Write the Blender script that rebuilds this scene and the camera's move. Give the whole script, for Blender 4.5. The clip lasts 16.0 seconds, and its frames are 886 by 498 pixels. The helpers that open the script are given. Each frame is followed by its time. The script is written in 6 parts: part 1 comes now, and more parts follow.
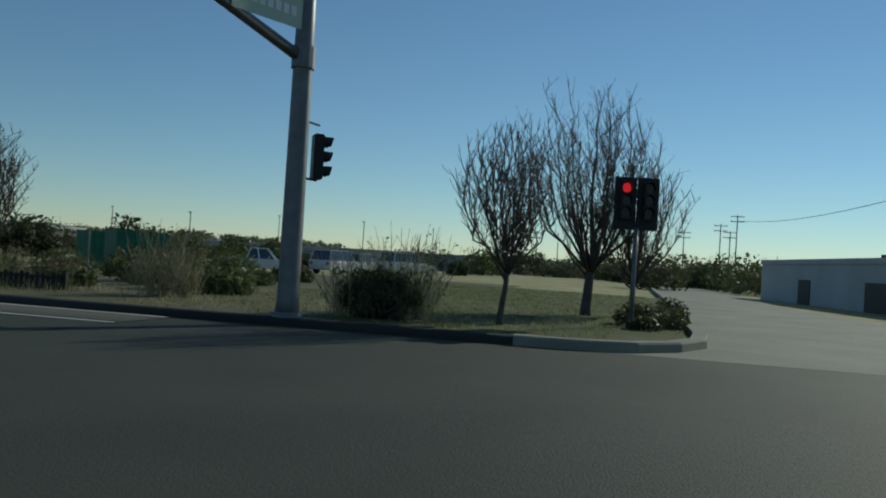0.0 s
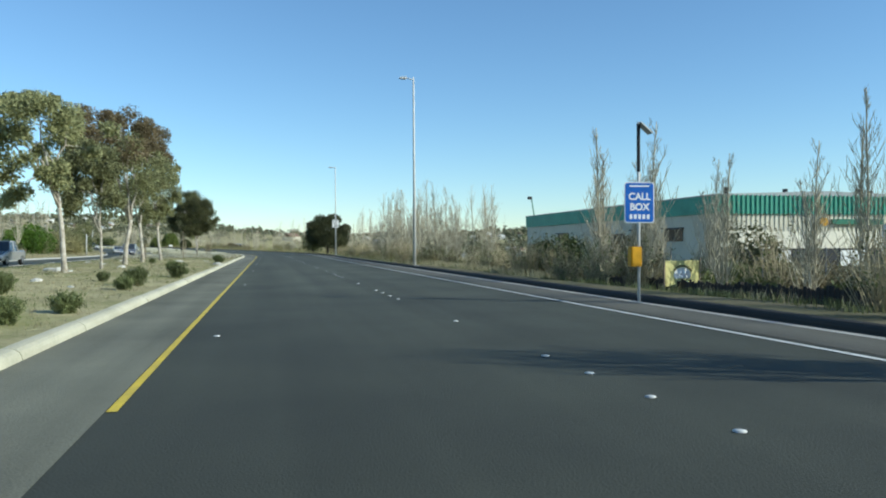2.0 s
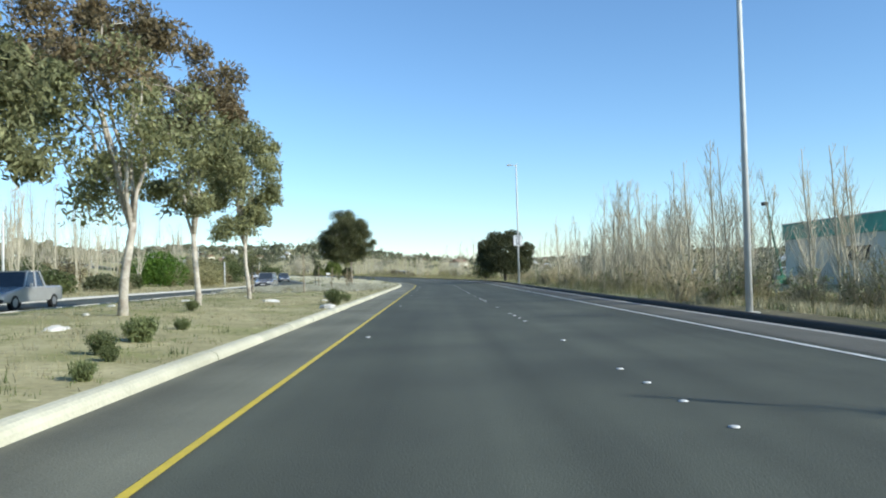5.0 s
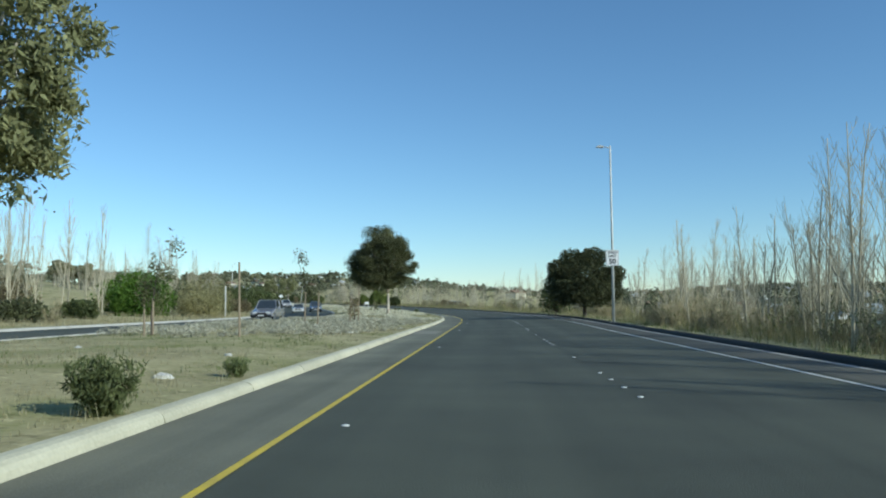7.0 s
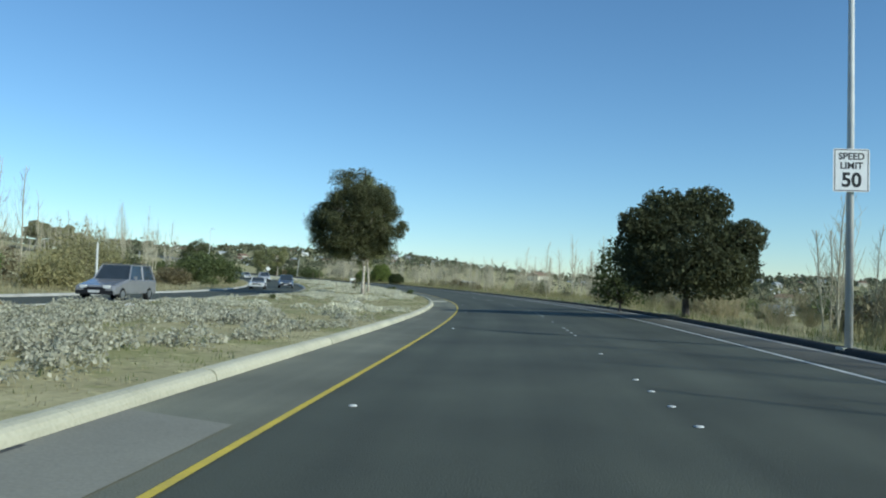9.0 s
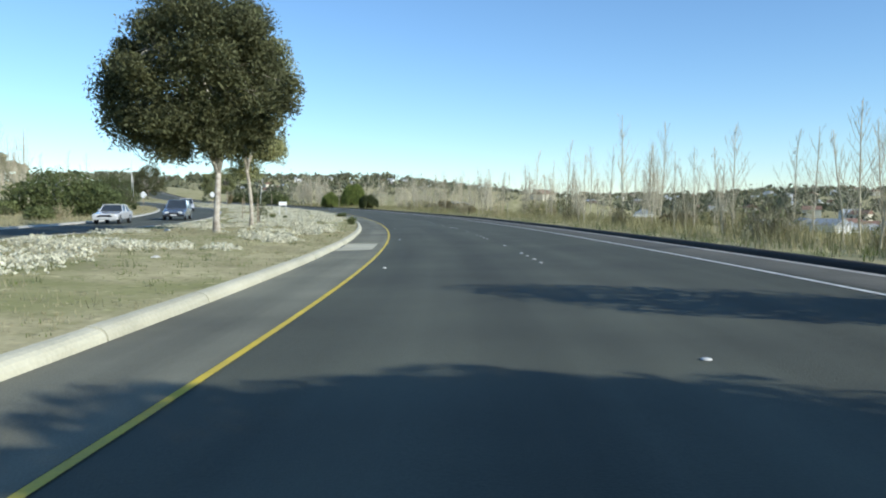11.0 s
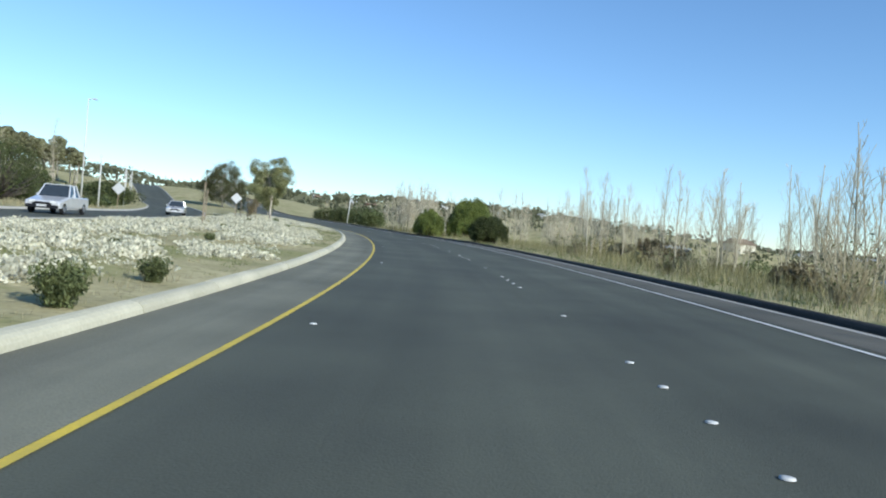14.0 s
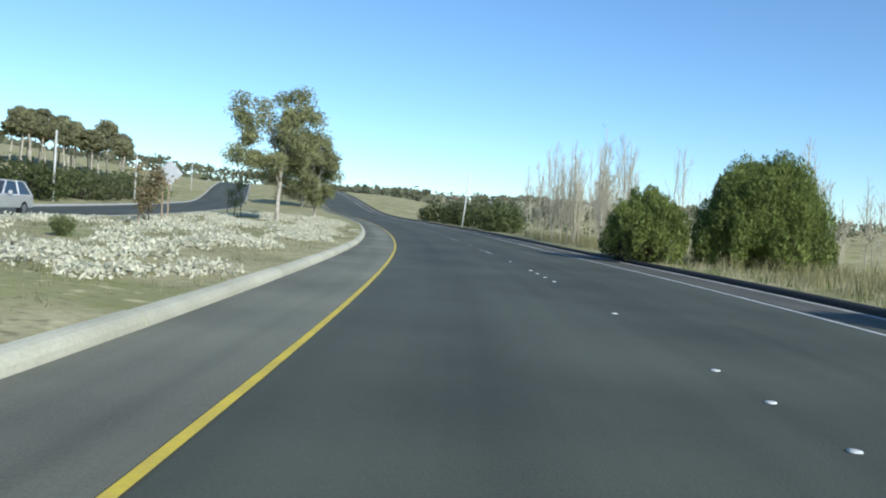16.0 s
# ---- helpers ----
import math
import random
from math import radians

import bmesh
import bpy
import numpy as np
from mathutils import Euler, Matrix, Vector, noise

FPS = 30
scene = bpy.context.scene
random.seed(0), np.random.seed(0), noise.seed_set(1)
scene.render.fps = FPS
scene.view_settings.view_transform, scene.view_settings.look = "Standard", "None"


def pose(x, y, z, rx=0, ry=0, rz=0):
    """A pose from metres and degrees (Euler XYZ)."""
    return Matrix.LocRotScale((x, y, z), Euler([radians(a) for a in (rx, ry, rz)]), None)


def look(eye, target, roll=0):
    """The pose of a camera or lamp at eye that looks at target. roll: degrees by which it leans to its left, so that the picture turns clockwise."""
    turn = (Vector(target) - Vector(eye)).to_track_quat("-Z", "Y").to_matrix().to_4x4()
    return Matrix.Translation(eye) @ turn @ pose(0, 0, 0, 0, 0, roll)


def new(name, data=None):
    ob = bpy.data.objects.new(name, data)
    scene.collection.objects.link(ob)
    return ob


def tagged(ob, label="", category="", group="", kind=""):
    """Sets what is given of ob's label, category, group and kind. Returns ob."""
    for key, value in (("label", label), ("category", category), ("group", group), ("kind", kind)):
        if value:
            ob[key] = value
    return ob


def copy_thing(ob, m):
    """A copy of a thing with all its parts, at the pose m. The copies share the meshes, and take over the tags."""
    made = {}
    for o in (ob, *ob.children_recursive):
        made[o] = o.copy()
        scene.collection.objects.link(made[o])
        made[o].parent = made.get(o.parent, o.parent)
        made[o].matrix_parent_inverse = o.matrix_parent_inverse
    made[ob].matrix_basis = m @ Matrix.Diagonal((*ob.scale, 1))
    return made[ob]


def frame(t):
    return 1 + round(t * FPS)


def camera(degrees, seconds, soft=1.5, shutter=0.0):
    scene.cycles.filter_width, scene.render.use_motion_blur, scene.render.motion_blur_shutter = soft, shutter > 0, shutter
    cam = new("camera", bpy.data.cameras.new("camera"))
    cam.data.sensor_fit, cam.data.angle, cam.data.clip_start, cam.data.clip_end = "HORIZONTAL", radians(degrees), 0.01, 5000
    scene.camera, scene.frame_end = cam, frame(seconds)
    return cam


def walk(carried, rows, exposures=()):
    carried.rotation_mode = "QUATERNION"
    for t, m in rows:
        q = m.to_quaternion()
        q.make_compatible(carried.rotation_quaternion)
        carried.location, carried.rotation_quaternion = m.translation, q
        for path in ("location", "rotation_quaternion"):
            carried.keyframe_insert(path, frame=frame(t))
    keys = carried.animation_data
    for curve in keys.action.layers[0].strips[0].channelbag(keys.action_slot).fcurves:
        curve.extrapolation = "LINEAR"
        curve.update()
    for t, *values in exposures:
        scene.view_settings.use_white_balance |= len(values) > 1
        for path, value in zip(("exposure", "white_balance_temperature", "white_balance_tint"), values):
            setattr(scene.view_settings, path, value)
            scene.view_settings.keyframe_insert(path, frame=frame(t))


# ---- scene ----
cam = camera(58.4, 16.0, soft=2.0)
# seconds, x, y, z, yaw to the left of +y, pitch up, lean to the left
PATH = [
    (0.0, 20.237, 28.724, 1.200, -77.66, 0.98, 3.50),
    (0.4, 21.383, 29.672, 1.200, -65.53, 0.72, 1.41),
    (0.5, 21.674, 29.898, 1.200, -62.80, 0.29, 1.86),
    (0.8, 22.668, 30.842, 1.200, -51.15, 0.57, 1.44),
    (1.0, 23.200, 31.534, 1.200, -43.75, 0.93, 2.04),
    (1.5, 24.177, 33.484, 1.200, -26.60, 1.46, 0.24),
    (2.0, 24.624, 35.862, 1.200, -12.56, -0.21, -0.25),
    (2.4, 24.898, 38.125, 1.200, -6.57, -1.17, -0.82),
    (2.5, 24.953, 38.756, 1.200, -5.80, -1.60, -0.78),
    (3.0, 25.216, 42.312, 1.200, -0.71, -1.58, 0.71),
    (3.5, 25.194, 46.451, 1.200, 0.11, -1.85, 0.73),
    (3.9, 25.158, 50.133, 1.200, 0.09, -0.69, 1.05),
    (4.0, 25.229, 51.113, 1.200, -0.91, -0.19, 0.48),
    (4.5, 25.273, 55.885, 1.200, -2.78, 0.63, 0.95),
    (4.7, 25.251, 57.863, 1.200, -1.66, 1.03, -0.58),
    (6.8, 25.485, 80.326, 1.200, 3.97, 4.21, 0.52),
    (7.0, 25.423, 82.777, 1.200, 3.39, 4.03, -0.28),
    (7.5, 25.490, 89.109, 1.200, 3.82, 3.01, 1.09),
    (8.0, 25.277, 96.261, 1.200, 4.97, 2.38, 1.77),
    (8.5, 25.382, 103.826, 1.200, 6.21, 2.20, 2.28),
    (9.0, 25.447, 112.266, 1.200, 4.88, 2.60, 1.86),
    (9.4, 25.542, 119.131, 1.200, -0.63, 0.82, 3.03),
    (9.5, 25.539, 120.879, 1.200, 0.22, -0.93, 4.19),
    (9.7, 25.542, 124.420, 1.200, 0.65, -2.96, 2.60),
    (11.8, 23.830, 163.460, 1.165, 7.65, -3.15, 1.88),
    (12.0, 23.416, 167.679, 1.160, 8.64, -4.15, 2.47),
    (12.5, 22.277, 178.343, 1.162, 10.08, -2.08, 2.57),
    (13.0, 20.630, 189.457, 1.184, 12.02, -1.88, 1.58),
    (13.5, 18.445, 200.959, 1.228, 13.83, -1.93, 3.84),
    (14.0, 15.654, 212.844, 1.315, 15.47, -0.88, 4.85),
    (14.5, 12.199, 225.075, 1.446, 17.97, -0.79, 4.15),
    (15.0, 8.060, 237.612, 1.614, 20.82, -1.01, 3.38),
    (15.5, 3.198, 250.423, 1.814, 23.34, -0.85, 3.07),
    (16.0, -2.493, 263.498, 2.014, 25.62, -1.54, 4.14),
]


def carried_pose(x, y, z, yaw, pitch, lean):
    a, b = radians(yaw), radians(pitch)
    eye = Vector((x, y, z))
    ahead = Vector((-math.sin(a) * math.cos(b), math.cos(a) * math.cos(b), math.sin(b)))
    return look(eye, eye + ahead * 5, lean)


walk(cam, [(t, carried_pose(x, y, z, yaw, pitch, lean)) for t, x, y, z, yaw, pitch, lean in PATH],
     exposures=[(0.0, -1.0, 6500, -5), (0.5, -0.85, 6080, -4), (1.0, -0.2, 6050, -5), (1.6, 0.0, 6080, -5), (2.0, 0.1, 6150, -1), (3.0, 0.33, 6170, 4), (4.6, 0.36, 6150, 5),
                (7.0, -0.2, 5900, -3), (9.0, -0.2, 5880, -3), (9.6, -0.25, 5750, 0), (10.2, 0.15, 6000, 5), (12.5, 0.2, 6130, 6), (14.0, 0.15, 5980, 6), (16.0, 0.12, 5930, 5)])

# ---- sky and sun ----
SUN_YAW, SUN_UP = -120.6, 27.0
world = bpy.data.worlds.new("sky")
scene.world = world
world.use_nodes = True
wn = world.node_tree.nodes
sky = wn.new("ShaderNodeTexSky")
sky.sky_type = "NISHITA"
sky.sun_disc = False
sky.sun_elevation = radians(SUN_UP)
sky.sun_rotation = radians(-SUN_YAW)
sky.air_density, sky.dust_density, sky.ozone_density = 1.0, 0.0, 5.0
world.node_tree.links.new(sky.outputs[0], wn["Background"].inputs[0])
wn["Background"].inputs[1].default_value = 0.15
sun = new("sun", bpy.data.lights.new("sun", "SUN"))
sun.data.energy, sun.data.angle, sun.data.color = 5.0, radians(0.6), (1.0, 0.94, 0.85)
sa, se = radians(SUN_YAW), radians(SUN_UP)
sun_dir = Vector((-math.sin(sa) * math.cos(se), math.cos(sa) * math.cos(se), math.sin(se)))
sun.matrix_world = look(sun_dir * 300, (0, 0, 0))


# ---- materials ----
def mat(name, a, b=None, rough=0.85, scale=3.0, fine=40.0, bump=0.0, metal=0.0, where="Object", spec=0.3, vary=0.0, detail=4.0):
    """A surface of two tones mixed by coarse and fine noise, with relief and a change from piece to piece."""
    m = bpy.data.materials.new(name)
    m.use_nodes = True
    nt = m.node_tree
    n, l = nt.nodes, nt.links
    p = n["Principled BSDF"]
    p.inputs["Roughness"].default_value = rough
    p.inputs["Metallic"].default_value = metal
    p.inputs["Specular IOR Level"].default_value = spec
    if b is None:
        b = tuple(v * 0.72 for v in a)
    if where == "World":
        co = n.new("ShaderNodeNewGeometry").outputs["Position"]
    else:
        co = n.new("ShaderNodeTexCoord").outputs["Object"]
    t1 = n.new("ShaderNodeTexNoise")
    t1.inputs["Scale"].default_value, t1.inputs["Detail"].default_value = scale, detail
    t2 = n.new("ShaderNodeTexNoise")
    t2.inputs["Scale"].default_value, t2.inputs["Detail"].default_value = fine, 3.0
    for t in (t1, t2):
        l.new(co, t.inputs["Vector"])
    add = n.new("ShaderNodeMath")
    add.operation = "MULTIPLY_ADD"
    l.new(t2.outputs["Fac"], add.inputs[0])
    add.inputs[1].default_value = 0.5
    l.new(t1.outputs["Fac"], add.inputs[2])
    ramp = n.new("ShaderNodeValToRGB")
    ramp.color_ramp.elements[0].position, ramp.color_ramp.elements[1].position = 0.5, 1.0
    ramp.color_ramp.elements[0].color, ramp.color_ramp.elements[1].color = (*b, 1), (*a, 1)
    l.new(add.outputs[0], ramp.inputs[0])
    out = ramp.outputs[0]
    if vary:
        geo, info = n.new("ShaderNodeNewGeometry"), n.new("ShaderNodeObjectInfo")
        both = n.new("ShaderNodeMath")
        both.operation = "ADD"
        l.new(geo.outputs["Random Per Island"], both.inputs[0])
        l.new(info.outputs["Random"], both.inputs[1])
        hsv, rng = n.new("ShaderNodeHueSaturation"), n.new("ShaderNodeMapRange")
        rng.inputs["From Max"].default_value = 2.0
        rng.inputs["To Min"].default_value, rng.inputs["To Max"].default_value = 1 - vary, 1 + vary
        l.new(both.outputs[0], rng.inputs["Value"])
        l.new(rng.outputs[0], hsv.inputs["Value"])
        l.new(out, hsv.inputs["Color"])
        out = hsv.outputs[0]
    l.new(out, p.inputs["Base Color"])
    if bump:
        bp = n.new("ShaderNodeBump")
        bp.inputs["Strength"].default_value, bp.inputs["Distance"].default_value = bump, 0.02
        l.new(t2.outputs["Fac"], bp.inputs["Height"])
        l.new(bp.outputs[0], p.inputs["Normal"])
    return m


def leaf_mat(name, a, b, vary=0.5, scale=0.9):
    m = mat(name, a, b, rough=0.6, scale=scale, fine=9.0, vary=vary, spec=0.2)
    n, l = m.node_tree.nodes, m.node_tree.links
    tr, mix = n.new("ShaderNodeBsdfTranslucent"), n.new("ShaderNodeMixShader")
    p = n["Principled BSDF"]
    l.new(p.inputs["Base Color"].links[0].from_socket, tr.inputs["Color"])
    mix.inputs[0].default_value = 0.32
    l.new(p.outputs[0], mix.inputs[1])
    l.new(tr.outputs[0], mix.inputs[2])
    l.new(mix.outputs[0], n["Material Output"].inputs[0])
    return m


def asphalt_mat(name, a, b, streak=0.22, dark_y=None):
    """Worn asphalt: aggregate grain, patches, and streaks along the wheel tracks; an optional stretch in y takes the
    colour from darker to full tone.
    """
    m = mat(name, a, b, rough=0.82, scale=0.35, fine=60.0, bump=0.35, where="World", spec=0.3, detail=8.0)
    n, l = m.node_tree.nodes, m.node_tree.links
    p = n["Principled BSDF"]
    src = p.inputs["Base Color"].links[0].from_socket
    pos, sc, tx, rg, mx = n.new("ShaderNodeUVMap"), n.new("ShaderNodeVectorMath"), n.new("ShaderNodeTexNoise"), n.new("ShaderNodeMapRange"), n.new("ShaderNodeHueSaturation")
    sc.operation = "MULTIPLY"
    sc.inputs[1].default_value = (1.0, 0.022, 1.0)
    l.new(pos.outputs["UV"], sc.inputs[0])
    l.new(sc.outputs[0], tx.inputs["Vector"])
    tx.inputs["Scale"].default_value, tx.inputs["Detail"].default_value = 1.0, 5.0
    rg.inputs["From Min"].default_value, rg.inputs["From Max"].default_value = 0.3, 0.7
    rg.inputs["To Min"].default_value, rg.inputs["To Max"].default_value = 1 - streak, 1 + streak
    l.new(tx.outputs["Fac"], rg.inputs["Value"])
    l.new(rg.outputs[0], mx.inputs["Value"])
    l.new(src, mx.inputs["Color"])
    # colour value is scaled to 0.58 at low y, rising to 1
    if dark_y:
        xyz, tone_range, mul = n.new("ShaderNodeSeparateXYZ"), n.new("ShaderNodeMapRange"), n.new("ShaderNodeMath")
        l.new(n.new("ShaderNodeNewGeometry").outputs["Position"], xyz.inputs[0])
        l.new(xyz.outputs["Y"], tone_range.inputs["Value"])
        tone_range.inputs["From Min"].default_value, tone_range.inputs["From Max"].default_value, tone_range.inputs["To Min"].default_value = *dark_y, 0.58
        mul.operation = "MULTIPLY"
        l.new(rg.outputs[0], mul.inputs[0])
        l.new(tone_range.outputs[0], mul.inputs[1])
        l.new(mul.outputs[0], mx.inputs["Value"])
    l.new(mx.outputs[0], p.inputs["Base Color"])
    return m


M_ASPH = asphalt_mat("asphalt", (0.098, 0.103, 0.074), (0.057, 0.060, 0.045), dark_y=(38, 66))
M_BERM = asphalt_mat("tarred_berm", (0.045, 0.043, 0.036), (0.022, 0.021, 0.018))
M_ASPH2 = asphalt_mat("shoulder_asphalt", (0.135, 0.128, 0.10), (0.08, 0.077, 0.06))
M_STRIP = asphalt_mat("dusty_strip", (0.225, 0.22, 0.155), (0.115, 0.113, 0.082), 0.34)
M_PALE = mat("pale_pavement", (0.29, 0.275, 0.215), (0.20, 0.19, 0.15), rough=0.9, scale=0.5, fine=30, bump=0.25, where="World")
M_CONC = mat("kerb_concrete", (0.50, 0.485, 0.43), (0.36, 0.345, 0.30), rough=0.9, scale=1.2, fine=25, bump=0.4, where="World")
M_KERB = mat("cast_kerb_concrete", (0.57, 0.54, 0.40), (0.40, 0.38, 0.275), rough=0.9, scale=0.8, fine=22, bump=0.45, where="World", vary=0.16, detail=7)


def ground_mat(name, a, b, green, share=0.5):
    """Dry earth and short grass: two tones of earth, with patches of green and a scatter of darker tufts."""
    m = mat(name, a, b, rough=0.95, scale=0.5, fine=9, bump=0.9, where="World", detail=9, spec=0.15)
    n, l = m.node_tree.nodes, m.node_tree.links
    p = n["Principled BSDF"]
    src = p.inputs["Base Color"].links[0].from_socket
    pos = n.new("ShaderNodeNewGeometry").outputs["Position"]
    for scale, lo, hi, colour, much in ((0.28, 0.48, 0.62, green, share), (2.6, 0.55, 0.68, green, 0.55), (5.5, 0.58, 0.70, tuple(v * 0.45 for v in b), 0.6), (3.3, 0.62, 0.72, tuple(v * 1.35 for v in a), 0.6)):
        t, r, mx = n.new("ShaderNodeTexNoise"), n.new("ShaderNodeMapRange"), n.new("ShaderNodeMixRGB")
        t.inputs["Scale"].default_value, t.inputs["Detail"].default_value = scale, 6.0
        l.new(pos, t.inputs["Vector"])
        r.inputs["From Min"].default_value, r.inputs["From Max"].default_value, r.inputs["To Max"].default_value = lo, hi, much
        l.new(t.outputs["Fac"], r.inputs["Value"])
        l.new(r.outputs[0], mx.inputs[0])
        l.new(src, mx.inputs[1])
        mx.inputs[2].default_value = (*colour, 1)
        src = mx.outputs[0]
    l.new(src, p.inputs["Base Color"])
    return m


M_GROUND = ground_mat("dry_ground", (0.485, 0.425, 0.235), (0.265, 0.238, 0.12), (0.22, 0.228, 0.078), 0.64)
M_LAWN = ground_mat("lawn", (0.14, 0.135, 0.055), (0.065, 0.068, 0.03), (0.09, 0.11, 0.03))
M_YEL = mat("yellow_paint", (0.72, 0.53, 0.045), (0.50, 0.38, 0.06), rough=0.6, scale=2.0, fine=30, where="World")
M_WHITE = mat("white_paint", (0.72, 0.72, 0.67), (0.44, 0.44, 0.41), rough=0.65, scale=2.0, fine=30, where="World")
M_DOT = mat("marker_ceramic", (0.62, 0.62, 0.58), (0.42, 0.42, 0.40), rough=0.5, scale=9)
M_STEEL = mat("galvanised_steel", (0.20, 0.205, 0.21), (0.13, 0.135, 0.14), rough=0.5, scale=4, fine=60, metal=0.4)
M_STEELP = mat("pale_pole_paint", (0.62, 0.62, 0.58), (0.48, 0.48, 0.45), rough=0.5, scale=3, fine=40)
M_BLACK = mat("black_paint", (0.018, 0.018, 0.02), rough=0.45, scale=4)
M_GREENP = mat("green_paint", (0.03, 0.17, 0.10), (0.02, 0.11, 0.07), rough=0.5, scale=2)
M_BLUE = mat("sign_blue", (0.02, 0.13, 0.50), rough=0.35, scale=5)
M_SIGNW = mat("sign_white", (0.82, 0.82, 0.80), (0.72, 0.72, 0.70), rough=0.4, scale=5)
M_SIGNB = mat("sign_back", (0.60, 0.60, 0.58), (0.45, 0.45, 0.44), rough=0.45, scale=5, metal=0.3)
M_ORANGE = mat("call_box_yellow", (0.75, 0.38, 0.02), rough=0.45, scale=5)
M_WOOD = mat("weathered_wood", (0.36, 0.29, 0.20), (0.20, 0.16, 0.11), rough=0.85, scale=5, fine=50, bump=0.4)
M_POLEW = mat("pole_timber", (0.16, 0.12, 0.09), (0.09, 0.07, 0.055), rough=0.9, scale=3, fine=30)
M_EUCB = mat("eucalyptus_bark", (0.60, 0.55, 0.46), (0.21, 0.175, 0.13), rough=0.85, scale=3.2, fine=11, bump=0.6, detail=7)
M_BARE = mat("bare_bark", (0.12, 0.10, 0.085), (0.06, 0.05, 0.045), rough=0.85, scale=3, fine=20, bump=0.4)
M_POPB = mat("poplar_bark", (0.54, 0.49, 0.36), (0.32, 0.285, 0.20), rough=0.85, scale=2, fine=16, bump=0.4, vary=0.3)
M_TWIG = mat("dry_twigs", (0.40, 0.35, 0.21), (0.22, 0.19, 0.12), rough=0.9, scale=2, fine=16, vary=0.35)
M_EUC = leaf_mat("eucalyptus_leaves", (0.37, 0.37, 0.18), (0.135, 0.145, 0.066))
# darker copy of the eucalyptus leaf colours
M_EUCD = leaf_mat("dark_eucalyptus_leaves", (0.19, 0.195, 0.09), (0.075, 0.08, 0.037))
M_EUCBR = leaf_mat("eucalyptus_leaves_brown", (0.28, 0.21, 0.115), (0.12, 0.105, 0.055))
M_OAK = leaf_mat("oak_leaves", (0.135, 0.142, 0.066), (0.056, 0.064, 0.031))
M_GREEN = leaf_mat("bright_leaves", (0.14, 0.23, 0.03), (0.06, 0.12, 0.02))
M_DOME = leaf_mat("yellow_green_leaves", (0.255, 0.30, 0.08), (0.09, 0.12, 0.032))
M_PINE = leaf_mat("pine_needles", (0.31, 0.305, 0.165), (0.15, 0.15, 0.08))
M_BUSH = leaf_mat("shrub_leaves", (0.12, 0.14, 0.05), (0.055, 0.07, 0.028))
M_TANB = leaf_mat("brownish_leaves", (0.24, 0.20, 0.11), (0.13, 0.11, 0.06))
M_WEED = leaf_mat("weed_leaves", (0.20, 0.225, 0.09), (0.095, 0.115, 0.045))
M_PALEW = leaf_mat("pale_weed", (0.72, 0.69, 0.53), (0.42, 0.40, 0.285), vary=0.45, scale=1.6)
M_REED = leaf_mat("reed_leaves", (0.38, 0.34, 0.17), (0.20, 0.19, 0.085), vary=0.4)
M_GRASS = leaf_mat("dry_grass", (0.44, 0.39, 0.24), (0.27, 0.25, 0.14), vary=0.35)
M_GRASSG = leaf_mat("green_grass", (0.20, 0.24, 0.07), (0.11, 0.14, 0.04), vary=0.4)


